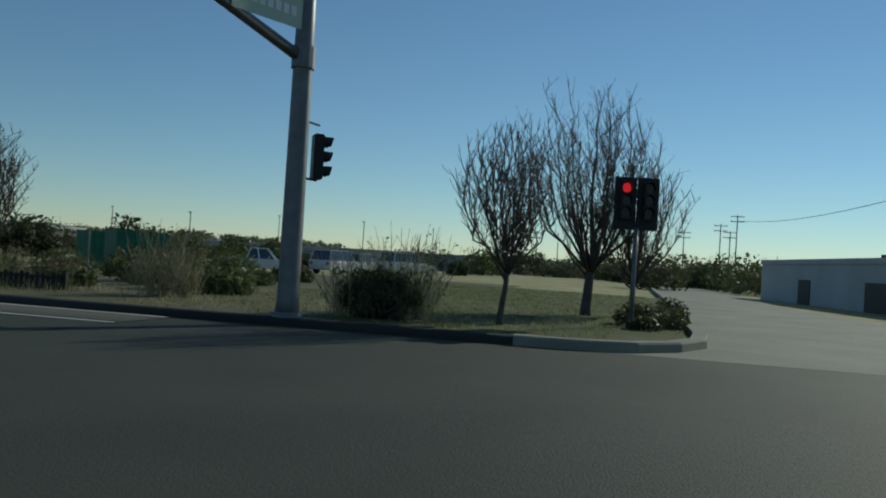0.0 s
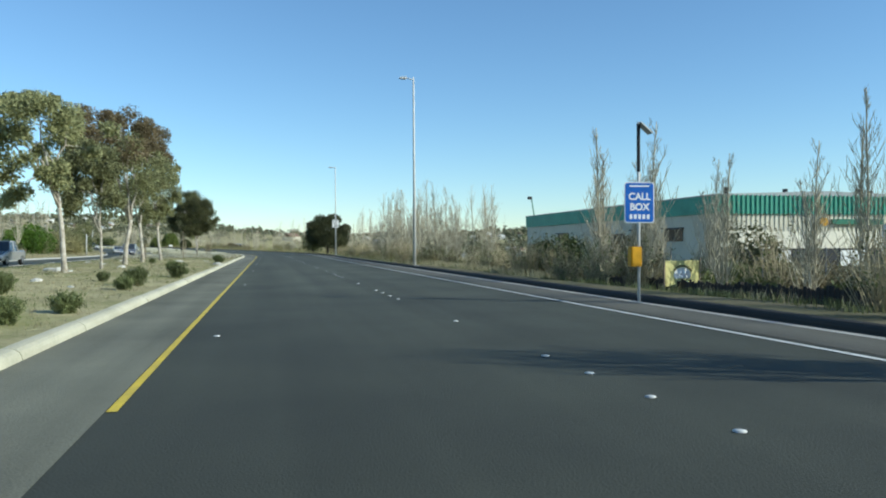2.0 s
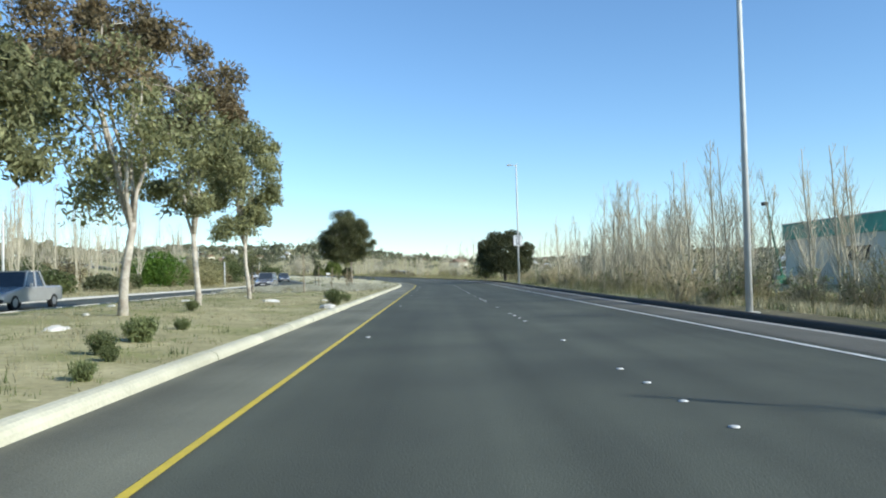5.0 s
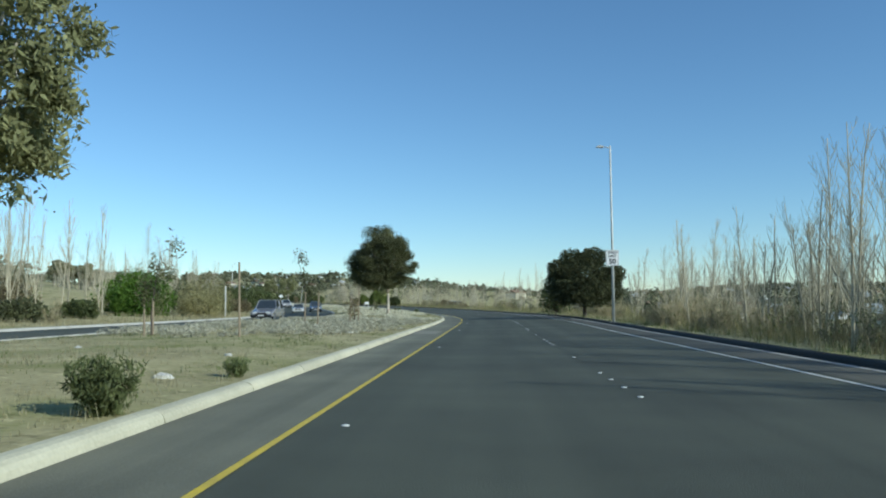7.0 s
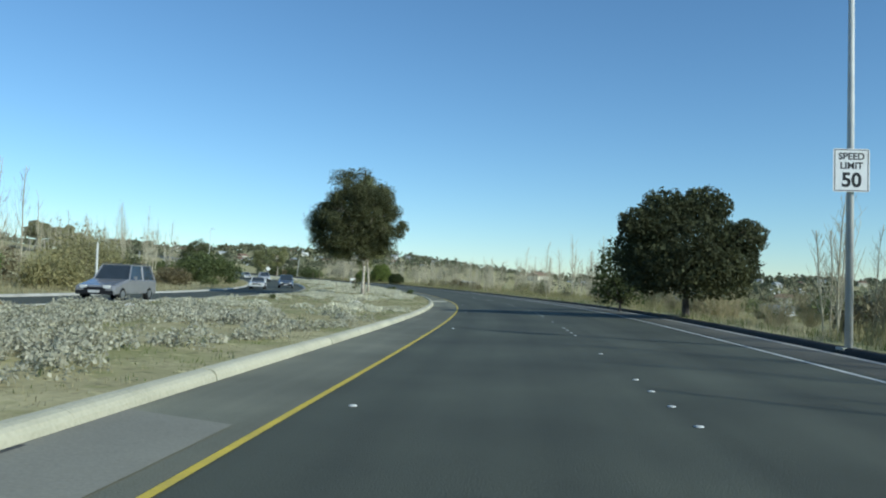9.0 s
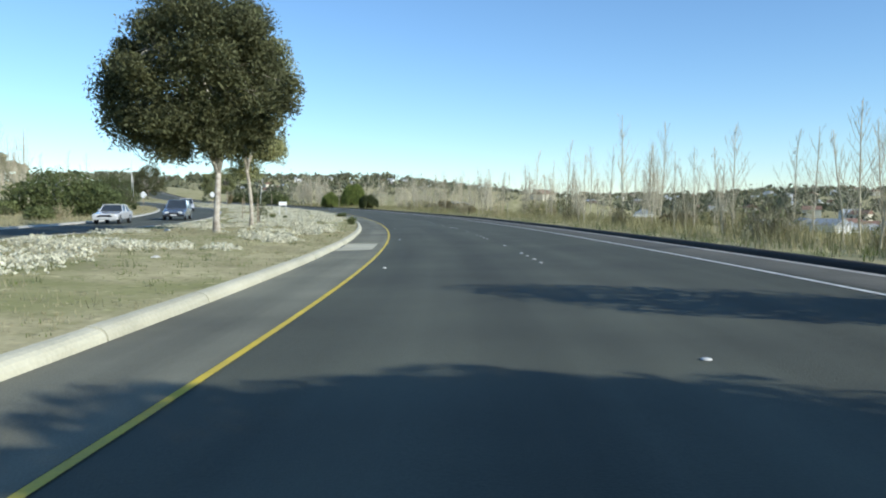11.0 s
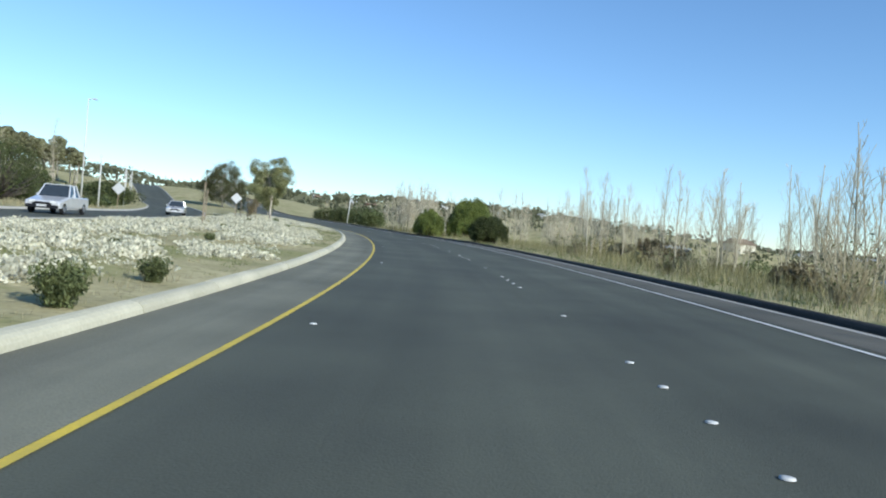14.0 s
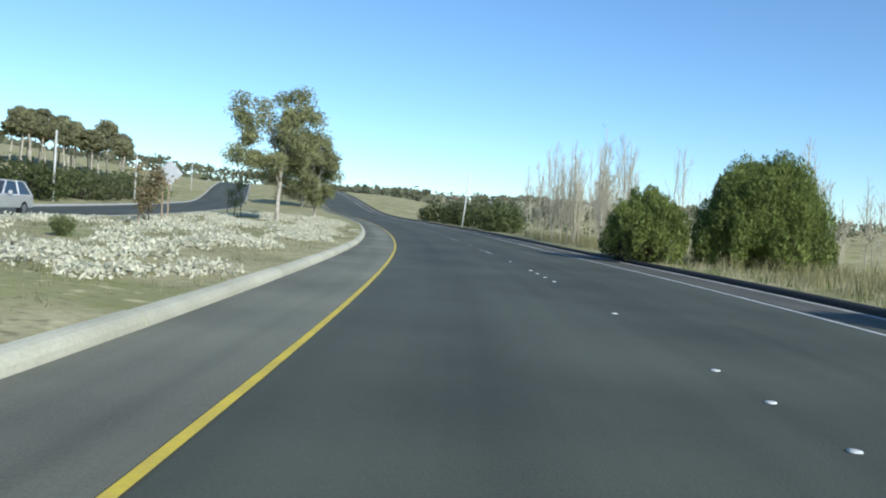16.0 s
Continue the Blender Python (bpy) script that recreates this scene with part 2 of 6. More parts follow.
# ---- building bricks ----
class Geo:
    """Collects vertices and faces of one mesh."""

    def __init__(self):
        self.v, self.f, self.uv = [], [], None

    def tube(self, pts, radii, sides=6, cap=True):
        base, n = len(self.v), len(pts)
        for i, p in enumerate(pts):
            p = Vector(p)
            q = Vector(pts[min(i + 1, n - 1)]) - Vector(pts[max(i - 1, 0)])
            q = q.normalized() if q.length > 1e-9 else Vector((0, 0, 1))
            side = q.cross(Vector((0, 1, 0)) if abs(q.y) < 0.9 else Vector((1, 0, 0))).normalized()
            up = side.cross(q)
            for k in range(sides):
                a = 2 * math.pi * k / sides
                self.v.append(p + (side * math.cos(a) + up * math.sin(a)) * radii[i])
        for i in range(n - 1):
            for k in range(sides):
                a, b = base + i * sides + k, base + i * sides + (k + 1) % sides
                self.f.append((a, b, b + sides, a + sides))
        if cap:
            self.f.append(tuple(base + (n - 1) * sides + k for k in range(sides)))
            self.f.append(tuple(base + sides - 1 - k for k in range(sides)))
        return self

    def box(self, x0, y0, z0, x1, y1, z1):
        b = len(self.v)
        self.v += [Vector(c) for c in ((x0, y0, z0), (x1, y0, z0), (x1, y1, z0), (x0, y1, z0), (x0, y0, z1), (x1, y0, z1), (x1, y1, z1), (x0, y1, z1))]
        self.f += [tuple(b + i for i in q) for q in ((3, 2, 1, 0), (4, 5, 6, 7), (0, 1, 5, 4), (1, 2, 6, 5), (2, 3, 7, 6), (3, 0, 4, 7))]
        return self

    def poly(self, pts):
        b = len(self.v)
        self.v += [Vector(p) for p in pts]
        self.f.append(tuple(range(b, b + len(pts))))
        return self

    def prism(self, outline, y0, y1):
        """An outline in x and z, drawn out along y."""
        b, n = len(self.v), len(outline)
        self.v += [Vector((x, y0, z)) for x, z in outline] + [Vector((x, y1, z)) for x, z in outline]
        self.f += [(b + i, b + (i + 1) % n, b + n + (i + 1) % n, b + n + i) for i in range(n)]
        self.f += [tuple(b + n - 1 - i for i in range(n)), tuple(b + n + i for i in range(n))]
        return self

    def mesh(self, name, material, smooth=False, bevel=0.0):
        me = bpy.data.meshes.new(name)
        me.from_pydata(self.v, [], self.f)
        if self.uv:
            lay = me.uv_layers.new(name="lane")
            for loop in me.loops:
                if loop.vertex_index < len(self.uv):
                    lay.data[loop.index].uv = self.uv[loop.vertex_index]
        if bevel:
            bm = bmesh.new()
            bm.from_mesh(me)
            bmesh.ops.recalc_face_normals(bm, faces=bm.faces)
            bmesh.ops.bevel(bm, geom=[e for e in bm.edges if e.is_manifold and e.calc_face_angle(0) > 0.6], offset=bevel, segments=2, affect="EDGES")
            bm.to_mesh(me)
            bm.free()
        me.materials.append(material)
        if smooth:
            me.polygons.foreach_set("use_smooth", [True] * len(me.polygons))
        me.update()
        return me


def part(name, geo, material, parent=None, label="", smooth=False, bevel=0.0):
    me = geo if isinstance(geo, bpy.types.Mesh) else geo.mesh(name, material, smooth, bevel)
    ob = new(name, me)
    if parent is not None:
        ob.parent = parent
    if label:
        ob["label"] = label
    return ob


def thing(name, label, category, group="", kind=""):
    return tagged(new(name), label, category, group, kind)


def blades(name, quads, material):
    """One mesh of four-cornered blades from an array of (n, 4, 3)."""
    q = np.asarray(quads, dtype=np.float32)
    n = len(q)
    me = bpy.data.meshes.new(name)
    me.vertices.add(4 * n)
    me.vertices.foreach_set("co", q.reshape(-1))
    me.loops.add(4 * n)
    me.loops.foreach_set("vertex_index", np.arange(4 * n, dtype=np.int32))
    me.polygons.add(n)
    me.polygons.foreach_set("loop_start", np.arange(0, 4 * n, 4, dtype=np.int32))
    me.materials.append(material)
    me.update(calc_edges=True)
    me.validate()
    return me


def leaf_quads(rng, centres, length, width, hang=0.0, spread=0.35):
    """Rhombic leaves round the centres; hang turns their tips downwards."""
    n = len(centres)
    c = np.asarray(centres, dtype=float)
    d = rng.normal(size=(n, 3))
    d[:, 2] = d[:, 2] * (1 - hang) - hang * 1.6
    d /= np.linalg.norm(d, axis=1)[:, None] + 1e-9
    r = rng.normal(size=(n, 3))
    w = np.cross(d, r)
    w /= np.linalg.norm(w, axis=1)[:, None] + 1e-9
    le = length * (1 + spread * rng.normal(size=(n, 1)))
    wi = width * (1 + spread * rng.normal(size=(n, 1)))
    a = c - d * le * 0.5
    b = c + d * le * 0.5
    m = c - d * le * 0.08
    return np.stack([a, m + w * wi * 0.5, b, m - w * wi * 0.5], axis=1)


# ---- the line of the road ----
S0, S1 = -160, 640
_pts, _x, _y = {}, 23.52, float(S0)
BEND = ((118, 0.0000), (127, 0.0485), (140, 0.1327), (160, 0.1980), (185, 0.1491), (210, 0.1891), (235, 0.1959), (260, 0.1822), (290, 0.1638), (330, 0.1325), (380, 0.0300), (450, 0.0000))
BANK = ((120, 0.0), (150, 0.0146), (185, 0.0167), (215, 0.0168), (250, -0.001), (295, 0.001))


def ramp_of(table, s):
    """The value at s of a table of (s, value), straight between its rows and level beyond them."""
    if s <= table[0][0]:
        return table[0][1]
    for (a, u), (c, v) in zip(table, table[1:]):
        if s <= c:
            return u + (v - u) * (s - a) / (c - a)
    return table[-1][1]


_deg = 0.0
for _s in range(S0, S1 + 1):
    _pts[_s] = (_x, _y, radians(_deg))
    _mid = _deg + 0.5 * ramp_of(BEND, _s)
    _x, _y = _x - math.sin(radians(_mid)), _y + math.cos(radians(_mid))
    _deg += ramp_of(BEND, _s + 0.5)


RISE = np.array(((150, 0.0), (180, -0.02), (205, 0.067), (230, 0.312), (255, 0.661), (280, 1.003), (305, 1.261), (330, 1.764), (360, 2.4), (400, 3.548), (450, 7.61), (480, 9.6), (520, 10.5), (570, 10.0), (640, 7.0)))
RISE_SLOPE = np.gradient(RISE[:, 1], RISE[:, 0])


def road_z(s):
    """The height of the road along its length: level, then a gentle climb that steepens to a crest."""
    if s <= RISE[0, 0]:
        return 0.0
    i = min(int(np.searchsorted(RISE[:, 0], s)) - 1, len(RISE) - 2)
    (s0, z0), (s1, z1) = RISE[i], RISE[i + 1]
    h, t = s1 - s0, (s - s0) / (s1 - s0)
    return float((2 * t ** 3 - 3 * t ** 2 + 1) * z0 + (t ** 3 - 2 * t ** 2 + t) * h * RISE_SLOPE[i] + (3 * t ** 2 - 2 * t ** 3) * z1 + (t ** 3 - t ** 2) * h * RISE_SLOPE[i + 1])


def tilt_z(s, d):
    """The slope of the carriageway towards the inside of the bend."""
    return ramp_of(BANK, s) * (min(max(d, -1.4), 8.9) - 2.2)


def at(s, d, z=0.0):
    """The place d metres to the right of the yellow line, s metres along it."""
    i = int(math.floor(min(max(s, S0), S1 - 1)))
    f = s - i
    (x0, y0, t0), (x1, y1, t1) = _pts[i], _pts[i + 1]
    x, y, th = x0 + (x1 - x0) * f, y0 + (y1 - y0) * f, t0 + (t1 - t0) * f
    return Vector((x + d * math.cos(th), y + d * math.sin(th), road_z(s) + tilt_z(s, d) + z))


def along(x, y):
    """The (s, d) of a place."""
    s = y
    for _ in range(12):
        i = int(min(max(round(s), S0), S1))
        px, py, th = _pts[i]
        step = (x - px) * -math.sin(th) + (y - py) * math.cos(th)
        s = i + step
        if abs(step) < 0.6:
            break
    i = int(min(max(round(s), S0), S1))
    px, py, th = _pts[i]
    return s, (x - px) * math.cos(th) + (y - py) * math.sin(th)


KERB_L, KERB_R = -1.43, 8.9          # kerb faces of the near carriageway
OPP_R, OPP_L = -14.2, -21.6         # kerb faces of the far carriageway


def smooth_step(a, b, v):
    u = min(max((v - a) / (b - a), 0), 1)
    return u * u * (3 - 2 * u)


def ground_h(s, d):
    """The height of the open ground over the road's own height."""
    lump = 0.07 * noise.noise(Vector((s * 0.13, d * 0.21, 0))) + 0.035 * noise.noise(Vector((s * 0.6, d * 0.6, 4)))
    if d > 0:
        lump *= smooth_step(42, 54, s)
    if d > KERB_R + 0.1:
        e = d - KERB_R
        late = smooth_step(120, 190, s)
        h = 0.09 - 0.50 * smooth_step(0.8, 6, e) * (1 - late) * smooth_step(40, 58, s) - 0.1 * late * smooth_step(0.5, 5, e)
        h -= late * 7.0 * smooth_step(8, 70, e)
        h += 8.0 * smooth_step(330, 420, s) * smooth_step(40, 110, e)
        if s < 28.5:
            return -0.06
        return h + lump * smooth_step(0.2, 2, e)
    if KERB_L - 0.1 > d > OPP_R + 0.1:
        e = min(KERB_L - d, d - OPP_R)
        return (0.085 + 0.17 * smooth_step(0.25, 4, e) + lump * smooth_step(0.2, 1.5, e)) if s > 39.0 else -0.25
    if d < OPP_L - 0.1:
        e = OPP_L - d
        late = smooth_step(150, 230, s)
        h = 0.09 + 0.5 * smooth_step(1, 14, e) + late * 5.0 * smooth_step(4, 60, e)
        return (h + 2.0 * lump * smooth_step(0.3, 3, e)) if s > 36 else -0.25
    return -0.25


def ground_at(x, y):
    if x > 33 and 26.6 < y < 30.5:
        return 0.10
    s, d = along(x, y)
    return road_z(s) + tilt_z(s, d) + ground_h(s, d)


def on_ground(x, y, sink=0.03):
    return Vector((x, y, ground_at(x, y) - sink))


def sweep(ss, ds, height):
    """A sheet along the road over the stations ss and the offsets ds."""
    g = Geo()
    for s in ss:
        for d in ds:
            p = at(s, d)
            p.z += height(s, d)
            g.v.append(p)
    n = len(ds)
    for i in range(len(ss) - 1):
        for k in range(n - 1):
            a = i * n + k
            g.f.append((a, a + 1, a + n + 1, a + n))
    g.uv = [(d, s) for s in ss for d in ds]
    return g


# ---- ground, roads, kerbs ----
stations = list(range(S0, 20, 12)) + list(range(20, 300, 2)) + list(range(300, 420, 5)) + list(range(420, S1, 12))
offs = [-170, -130, -100, -80, -65, -52, -42, -34, -28, -25, -23, -22.2, OPP_L - 0.15, OPP_L - 0.06, OPP_R + 0.06, OPP_R + 0.15, -13.7, -12.5, -11, -9.5, -8, -6.5, -5, -3.5, -2.4, -1.8, KERB_L - 0.15, KERB_L - 0.06,
        KERB_R + 0.06, KERB_R + 0.15, 9.3, 10, 11, 12.5, 14, 16, 18.5, 22, 27, 34, 44, 56, 72, 95, 130, 170]


RIDGE = ((-60, 4.0), (-40, 6.0), (-15, 8.0), (-6, 5.0), (0, 6.5), (9, 10.5), (20, 15.0), (45, 16.0))


def far_h(x, y):
    """Hills round the place, well beyond the road."""
    px, py = x - 20, y - 150
    r = math.hypot(px, py)
    b = math.degrees(math.atan2(-px, py))
    h = -1.2 - 7 * smooth_step(60, 300, r) * smooth_step(60, -20, b) * smooth_step(-110, -60, b)
    rise = 0.75 + 0.35 * noise.noise(Vector((b * 0.05, 0.3, 0))) + 0.2 * noise.noise(Vector((b * 0.17, 2.3, 0)))
    h += ramp_of(RIDGE, b) * smooth_step(330, 440, r)
    h += (30 + 32 * smooth_step(-10, 25, b)) * rise * smooth_step(500, 1500, r) * smooth_step(-150, -60, b) * smooth_step(120, 70, b)
    h += 34 * smooth_step(120, 420, r) * smooth_step(40, 62, b) * smooth_step(120, 80, b)
    return h


g = sweep(stations, offs, ground_h)
n0 = len(g.v)
rings = [60, 110, 170, 240, 330, 450, 600, 800, 1050, 1400, 1900, 2800, 4200]
steps = 120
for r in rings:
    for k in range(steps):
        a = 2 * math.pi * k / steps
        x, y = 20 - r * math.sin(a), 150 + r * math.cos(a)
        s, d = along(x, y)
        z = far_h(x, y)
        if abs(d) < 175:
            z = min(z, road_z(min(max(s, S0), S1)) - 9.0) if S0 < s < S1 else min(z, -9.0)
        g.v.append(Vector((x, y, z)))
for i in range(len(rings) - 1):
    for k in range(steps):
        a, b = n0 + i * steps + k, n0 + i * steps + (k + 1) % steps
        g.f.append((a, b, b + steps, a + steps))
ground = part("ground", g, M_GROUND, smooth=True)
tagged(ground, "dry weedy ground of pale earth and short grass reaching to the hills", "ground", kind="structure")

road_st = list(range(36, 300, 2)) + list(range(300, 560, 5)) + [560, 580, 600]
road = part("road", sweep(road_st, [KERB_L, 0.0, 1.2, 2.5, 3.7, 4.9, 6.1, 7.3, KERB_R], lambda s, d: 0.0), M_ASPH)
tagged(road, "dark grey asphalt carriageway with two lanes curving uphill", "road", kind="structure")
shoulder = part("shoulder_strip", sweep(road_st, [KERB_L, -0.05], lambda s, d: 0.004), M_STRIP)
tagged(shoulder, "paler dusty asphalt strip between the yellow line and the kerb", "road", kind="structure")
shoulder2 = part("gutter_strip", sweep(road_st, [7.55, KERB_R], lambda s, d: 0.004), M_ASPH2)
tagged(shoulder2, "dusty shoulder strip beside the kerb", "road", kind="structure")
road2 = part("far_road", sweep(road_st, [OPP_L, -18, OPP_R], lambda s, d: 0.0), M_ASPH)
tagged(road2, "asphalt carriageway for the oncoming traffic beyond the median", "road", kind="structure")
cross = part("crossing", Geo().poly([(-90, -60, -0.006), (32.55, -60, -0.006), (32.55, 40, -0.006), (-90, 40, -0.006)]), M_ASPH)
tagged(cross, "dark asphalt of the junction", "road", kind="structure")
lane_e = part("side_road", Geo().poly([(32.5, 17.0, -0.004), (36, 18.5, -0.004), (60, 20.4, -0.004), (140, 18.0, -0.004), (140, 24.3, -0.004), (60, 26.1, -0.004), (36.5, 26.9, -0.004), (34.2, 27.6, -0.004), (32.5, 30, -0.004)]), M_PALE)
tagged(lane_e, "pale worn pavement of the side road", "road", kind="structure")


KERB_PROFILE = ((0.0, -0.05), (0.02, 0.055), (0.045, 0.095), (0.085, 0.122), (0.14, 0.136), (0.215, 0.14), (0.235, 0.13), (0.24, -0.02))


def kerb_run(stations_of, d, side):
    gg = Geo()
    for s in stations_of:
        for o, h in KERB_PROFILE:
            gg.v.append(at(s, d + o * side, h))
    n = len(KERB_PROFILE)
    for i in range(len(stations_of) - 1):
        for k in range(n - 1):
            a = i * n + k
            gg.f.append((a, a + 1, a + n + 1, a + n))
    gg.f += [tuple(range(n)), tuple(len(gg.v) - 1 - k for k in range(n))]
    return gg


def kerb(name, ss, d, side, label, material=None):
    """One long kerb with a rounded top edge; side is the way to the ground behind it."""
    return tagged(part(name, kerb_run(ss, d, side), material or M_CONC), label, "kerb", kind="structure")


ks = list(range(39, 300, 3)) + list(range(300, 560, 6))
kerb_median = thing("kerb_median", "sunlit pale concrete kerb in cast lengths along the median", "kerb", kind="structure")
for k in range(88):
    a = 39 + 3.05 * k
    sec = part("kerb_section", kerb_run([a, a + 0.76, a + 1.52, a + 2.28, a + 3.035 - 0.006 * (k % 3)], KERB_L, -1), M_KERB, kerb_median)
    sec.matrix_basis = Matrix.Translation((random.uniform(-0.008, 0.008), 0, random.uniform(-0.008, 0.006)))
part("kerb_run", kerb_run([39 + 3.05 * 88] + list(range(312, 560, 6)), KERB_L, -1), M_KERB, kerb_median)
kerb("kerb_outer", list(range(30, 300, 3)) + list(range(300, 560, 6)), KERB_R, 1, "low black asphalt berm along the outer verge", M_BERM)
tagged(part("gutter_edge", sweep(road_st, [8.62, 8.78], lambda s, d: 0.009), M_CONC), "thin pale dusty strip at the foot of the berm", "road", kind="structure")
kerb("kerb_far_median", ks, OPP_R, 1, "concrete kerb on the far side of the median")
kerb("kerb_far_outer", ks, OPP_L, -1, "concrete kerb beyond the oncoming lanes")
# the rounded corner of the verge at the junction
gg = Geo()
corner = [(32.4, 30.2), (32.45, 29.2), (32.8, 28.3), (33.5, 27.6), (34.6, 27.1), (36.2, 26.9), (42, 26.75), (60, 26.1), (100, 25.2), (140, 24.3)]
for i, (x, y) in enumerate(corner):
    a, b = corner[max(i - 1, 0)], corner[min(i + 1, len(corner) - 1)]
    t = Vector((b[0] - a[0], b[1] - a[1])).normalized()
    nx, ny = -t.y, t.x
    for o, h in ((0, -0.05), (0.02, 0.12), (0.05, 0.15), (0.3, 0.155), (0.32, 0.0)):
        gg.v.append(Vector((x + nx * o, y + ny * o, h)))
for i in range(len(corner) - 1):
    for k in range(4):
        a = i * 5 + k
        gg.f.append((a, a + 1, a + 6, a + 5))
tagged(part("kerb_corner", gg, M_PALE), "curved concrete kerb round the corner of the verge", "kerb", kind="structure")
lawn = part("lawn_patch", Geo().poly([(32.75, 30.6, 0.105), (32.95, 29.0, 0.105), (33.7, 27.95, 0.105), (35.0, 27.4, 0.105), (42, 27.1, 0.105), (60, 26.45, 0.105), (64, 40, 0.105), (50, 41, 0.10), (40, 38, 0.10), (33.6, 35, 0.10)]), M_LAWN)
tagged(lawn, "patchy green and yellow lawn on the corner", "ground", kind="structure")

M_VERGE = ground_mat("scrubby_soil", (0.20, 0.175, 0.105), (0.095, 0.085, 0.05), (0.10, 0.105, 0.04))
vs = [34 + 1.5 * k for k in range(39)]
verge = part("verge_soil", sweep(vs, [KERB_R + 0.26, 9.6, 10.2, 11, 12.5, 14, 16, 18.5, 22, 27, 34, 44], lambda s, d: ground_h(s, d) + 0.012), M_VERGE, smooth=True)
tagged(verge, "dark scrubby soil and leaf litter behind the berm", "ground", kind="structure")

# road paint
ls = [s / 2 for s in range(84, 1100, 4)]
tagged(part("yellow_line", sweep(ls, [-0.038, 0.038], lambda s, d: 0.008), M_YEL), "worn yellow edge line painted on asphalt", "road marking", kind="structure")
tagged(part("white_line", sweep([s / 2 for s in range(72, 1100, 4)], [7.26, 7.36], lambda s, d: 0.008), M_WHITE), "worn white edge line painted on asphalt", "road marking", kind="structure")


def lane_marker(m):
    gg = Geo()
    for r, z in ((0.046, 0.0), (0.042, 0.009), (0.025, 0.013)):
        gg.v += [Vector((r * math.cos(a), r * math.sin(a), z)) for a in (2 * math.pi * k / 10 for k in range(10))]
    gg.f += [(i * 10 + k, i * 10 + (k + 1) % 10, i * 10 + 10 + (k + 1) % 10, i * 10 + 10 + k) for i in range(2) for k in range(10)]
    gg.f.append(tuple(range(20, 30)))
    ob = part("lane_marker", gg, M_DOT, smooth=True)
    ob.matrix_basis = m
    return tagged(ob, "small round white ceramic lane marker on the asphalt", "road marker", "lane markers")


first = None
for k in range(28):
    s = 40.4 + 13.2 * k + (5.3 if k > 8 else 0.0)
    for o in (0.0, 1.2, 2.4, 3.6, 7.7):
        p = at(s + o, ramp_of(((40, 4.06), (75, 3.93), (120, 3.65), (160, 3.75), (200, 3.82), (290, 3.62)), s + o), 0.004)
        m = Matrix.Translation(p)
        first = lane_marker(m) if first is None else (copy_thing(first, m), first)[1]
for k in range(16):
    copy_thing(first, Matrix.Translation(at(46.9 + 14.6 * k, 0.45, 0.004)))

# ---- trees and shrubs ----
def bent(rng, p, d, length, steps, wander, lift=0.0):
    """Points of a wandering branch from p along d."""
    pts, d = [Vector(p)], Vector(d).normalized()
    for _ in range(steps):
        d = (d + Vector(rng.normal(size=3)) * wander + Vector((0, 0, lift))).normalized()
        pts.append(pts[-1] + d * (length / steps))
    return pts


def taper(r0, r1, n):
    return [r0 + (r1 - r0) * i / (n - 1) for i in range(n)]


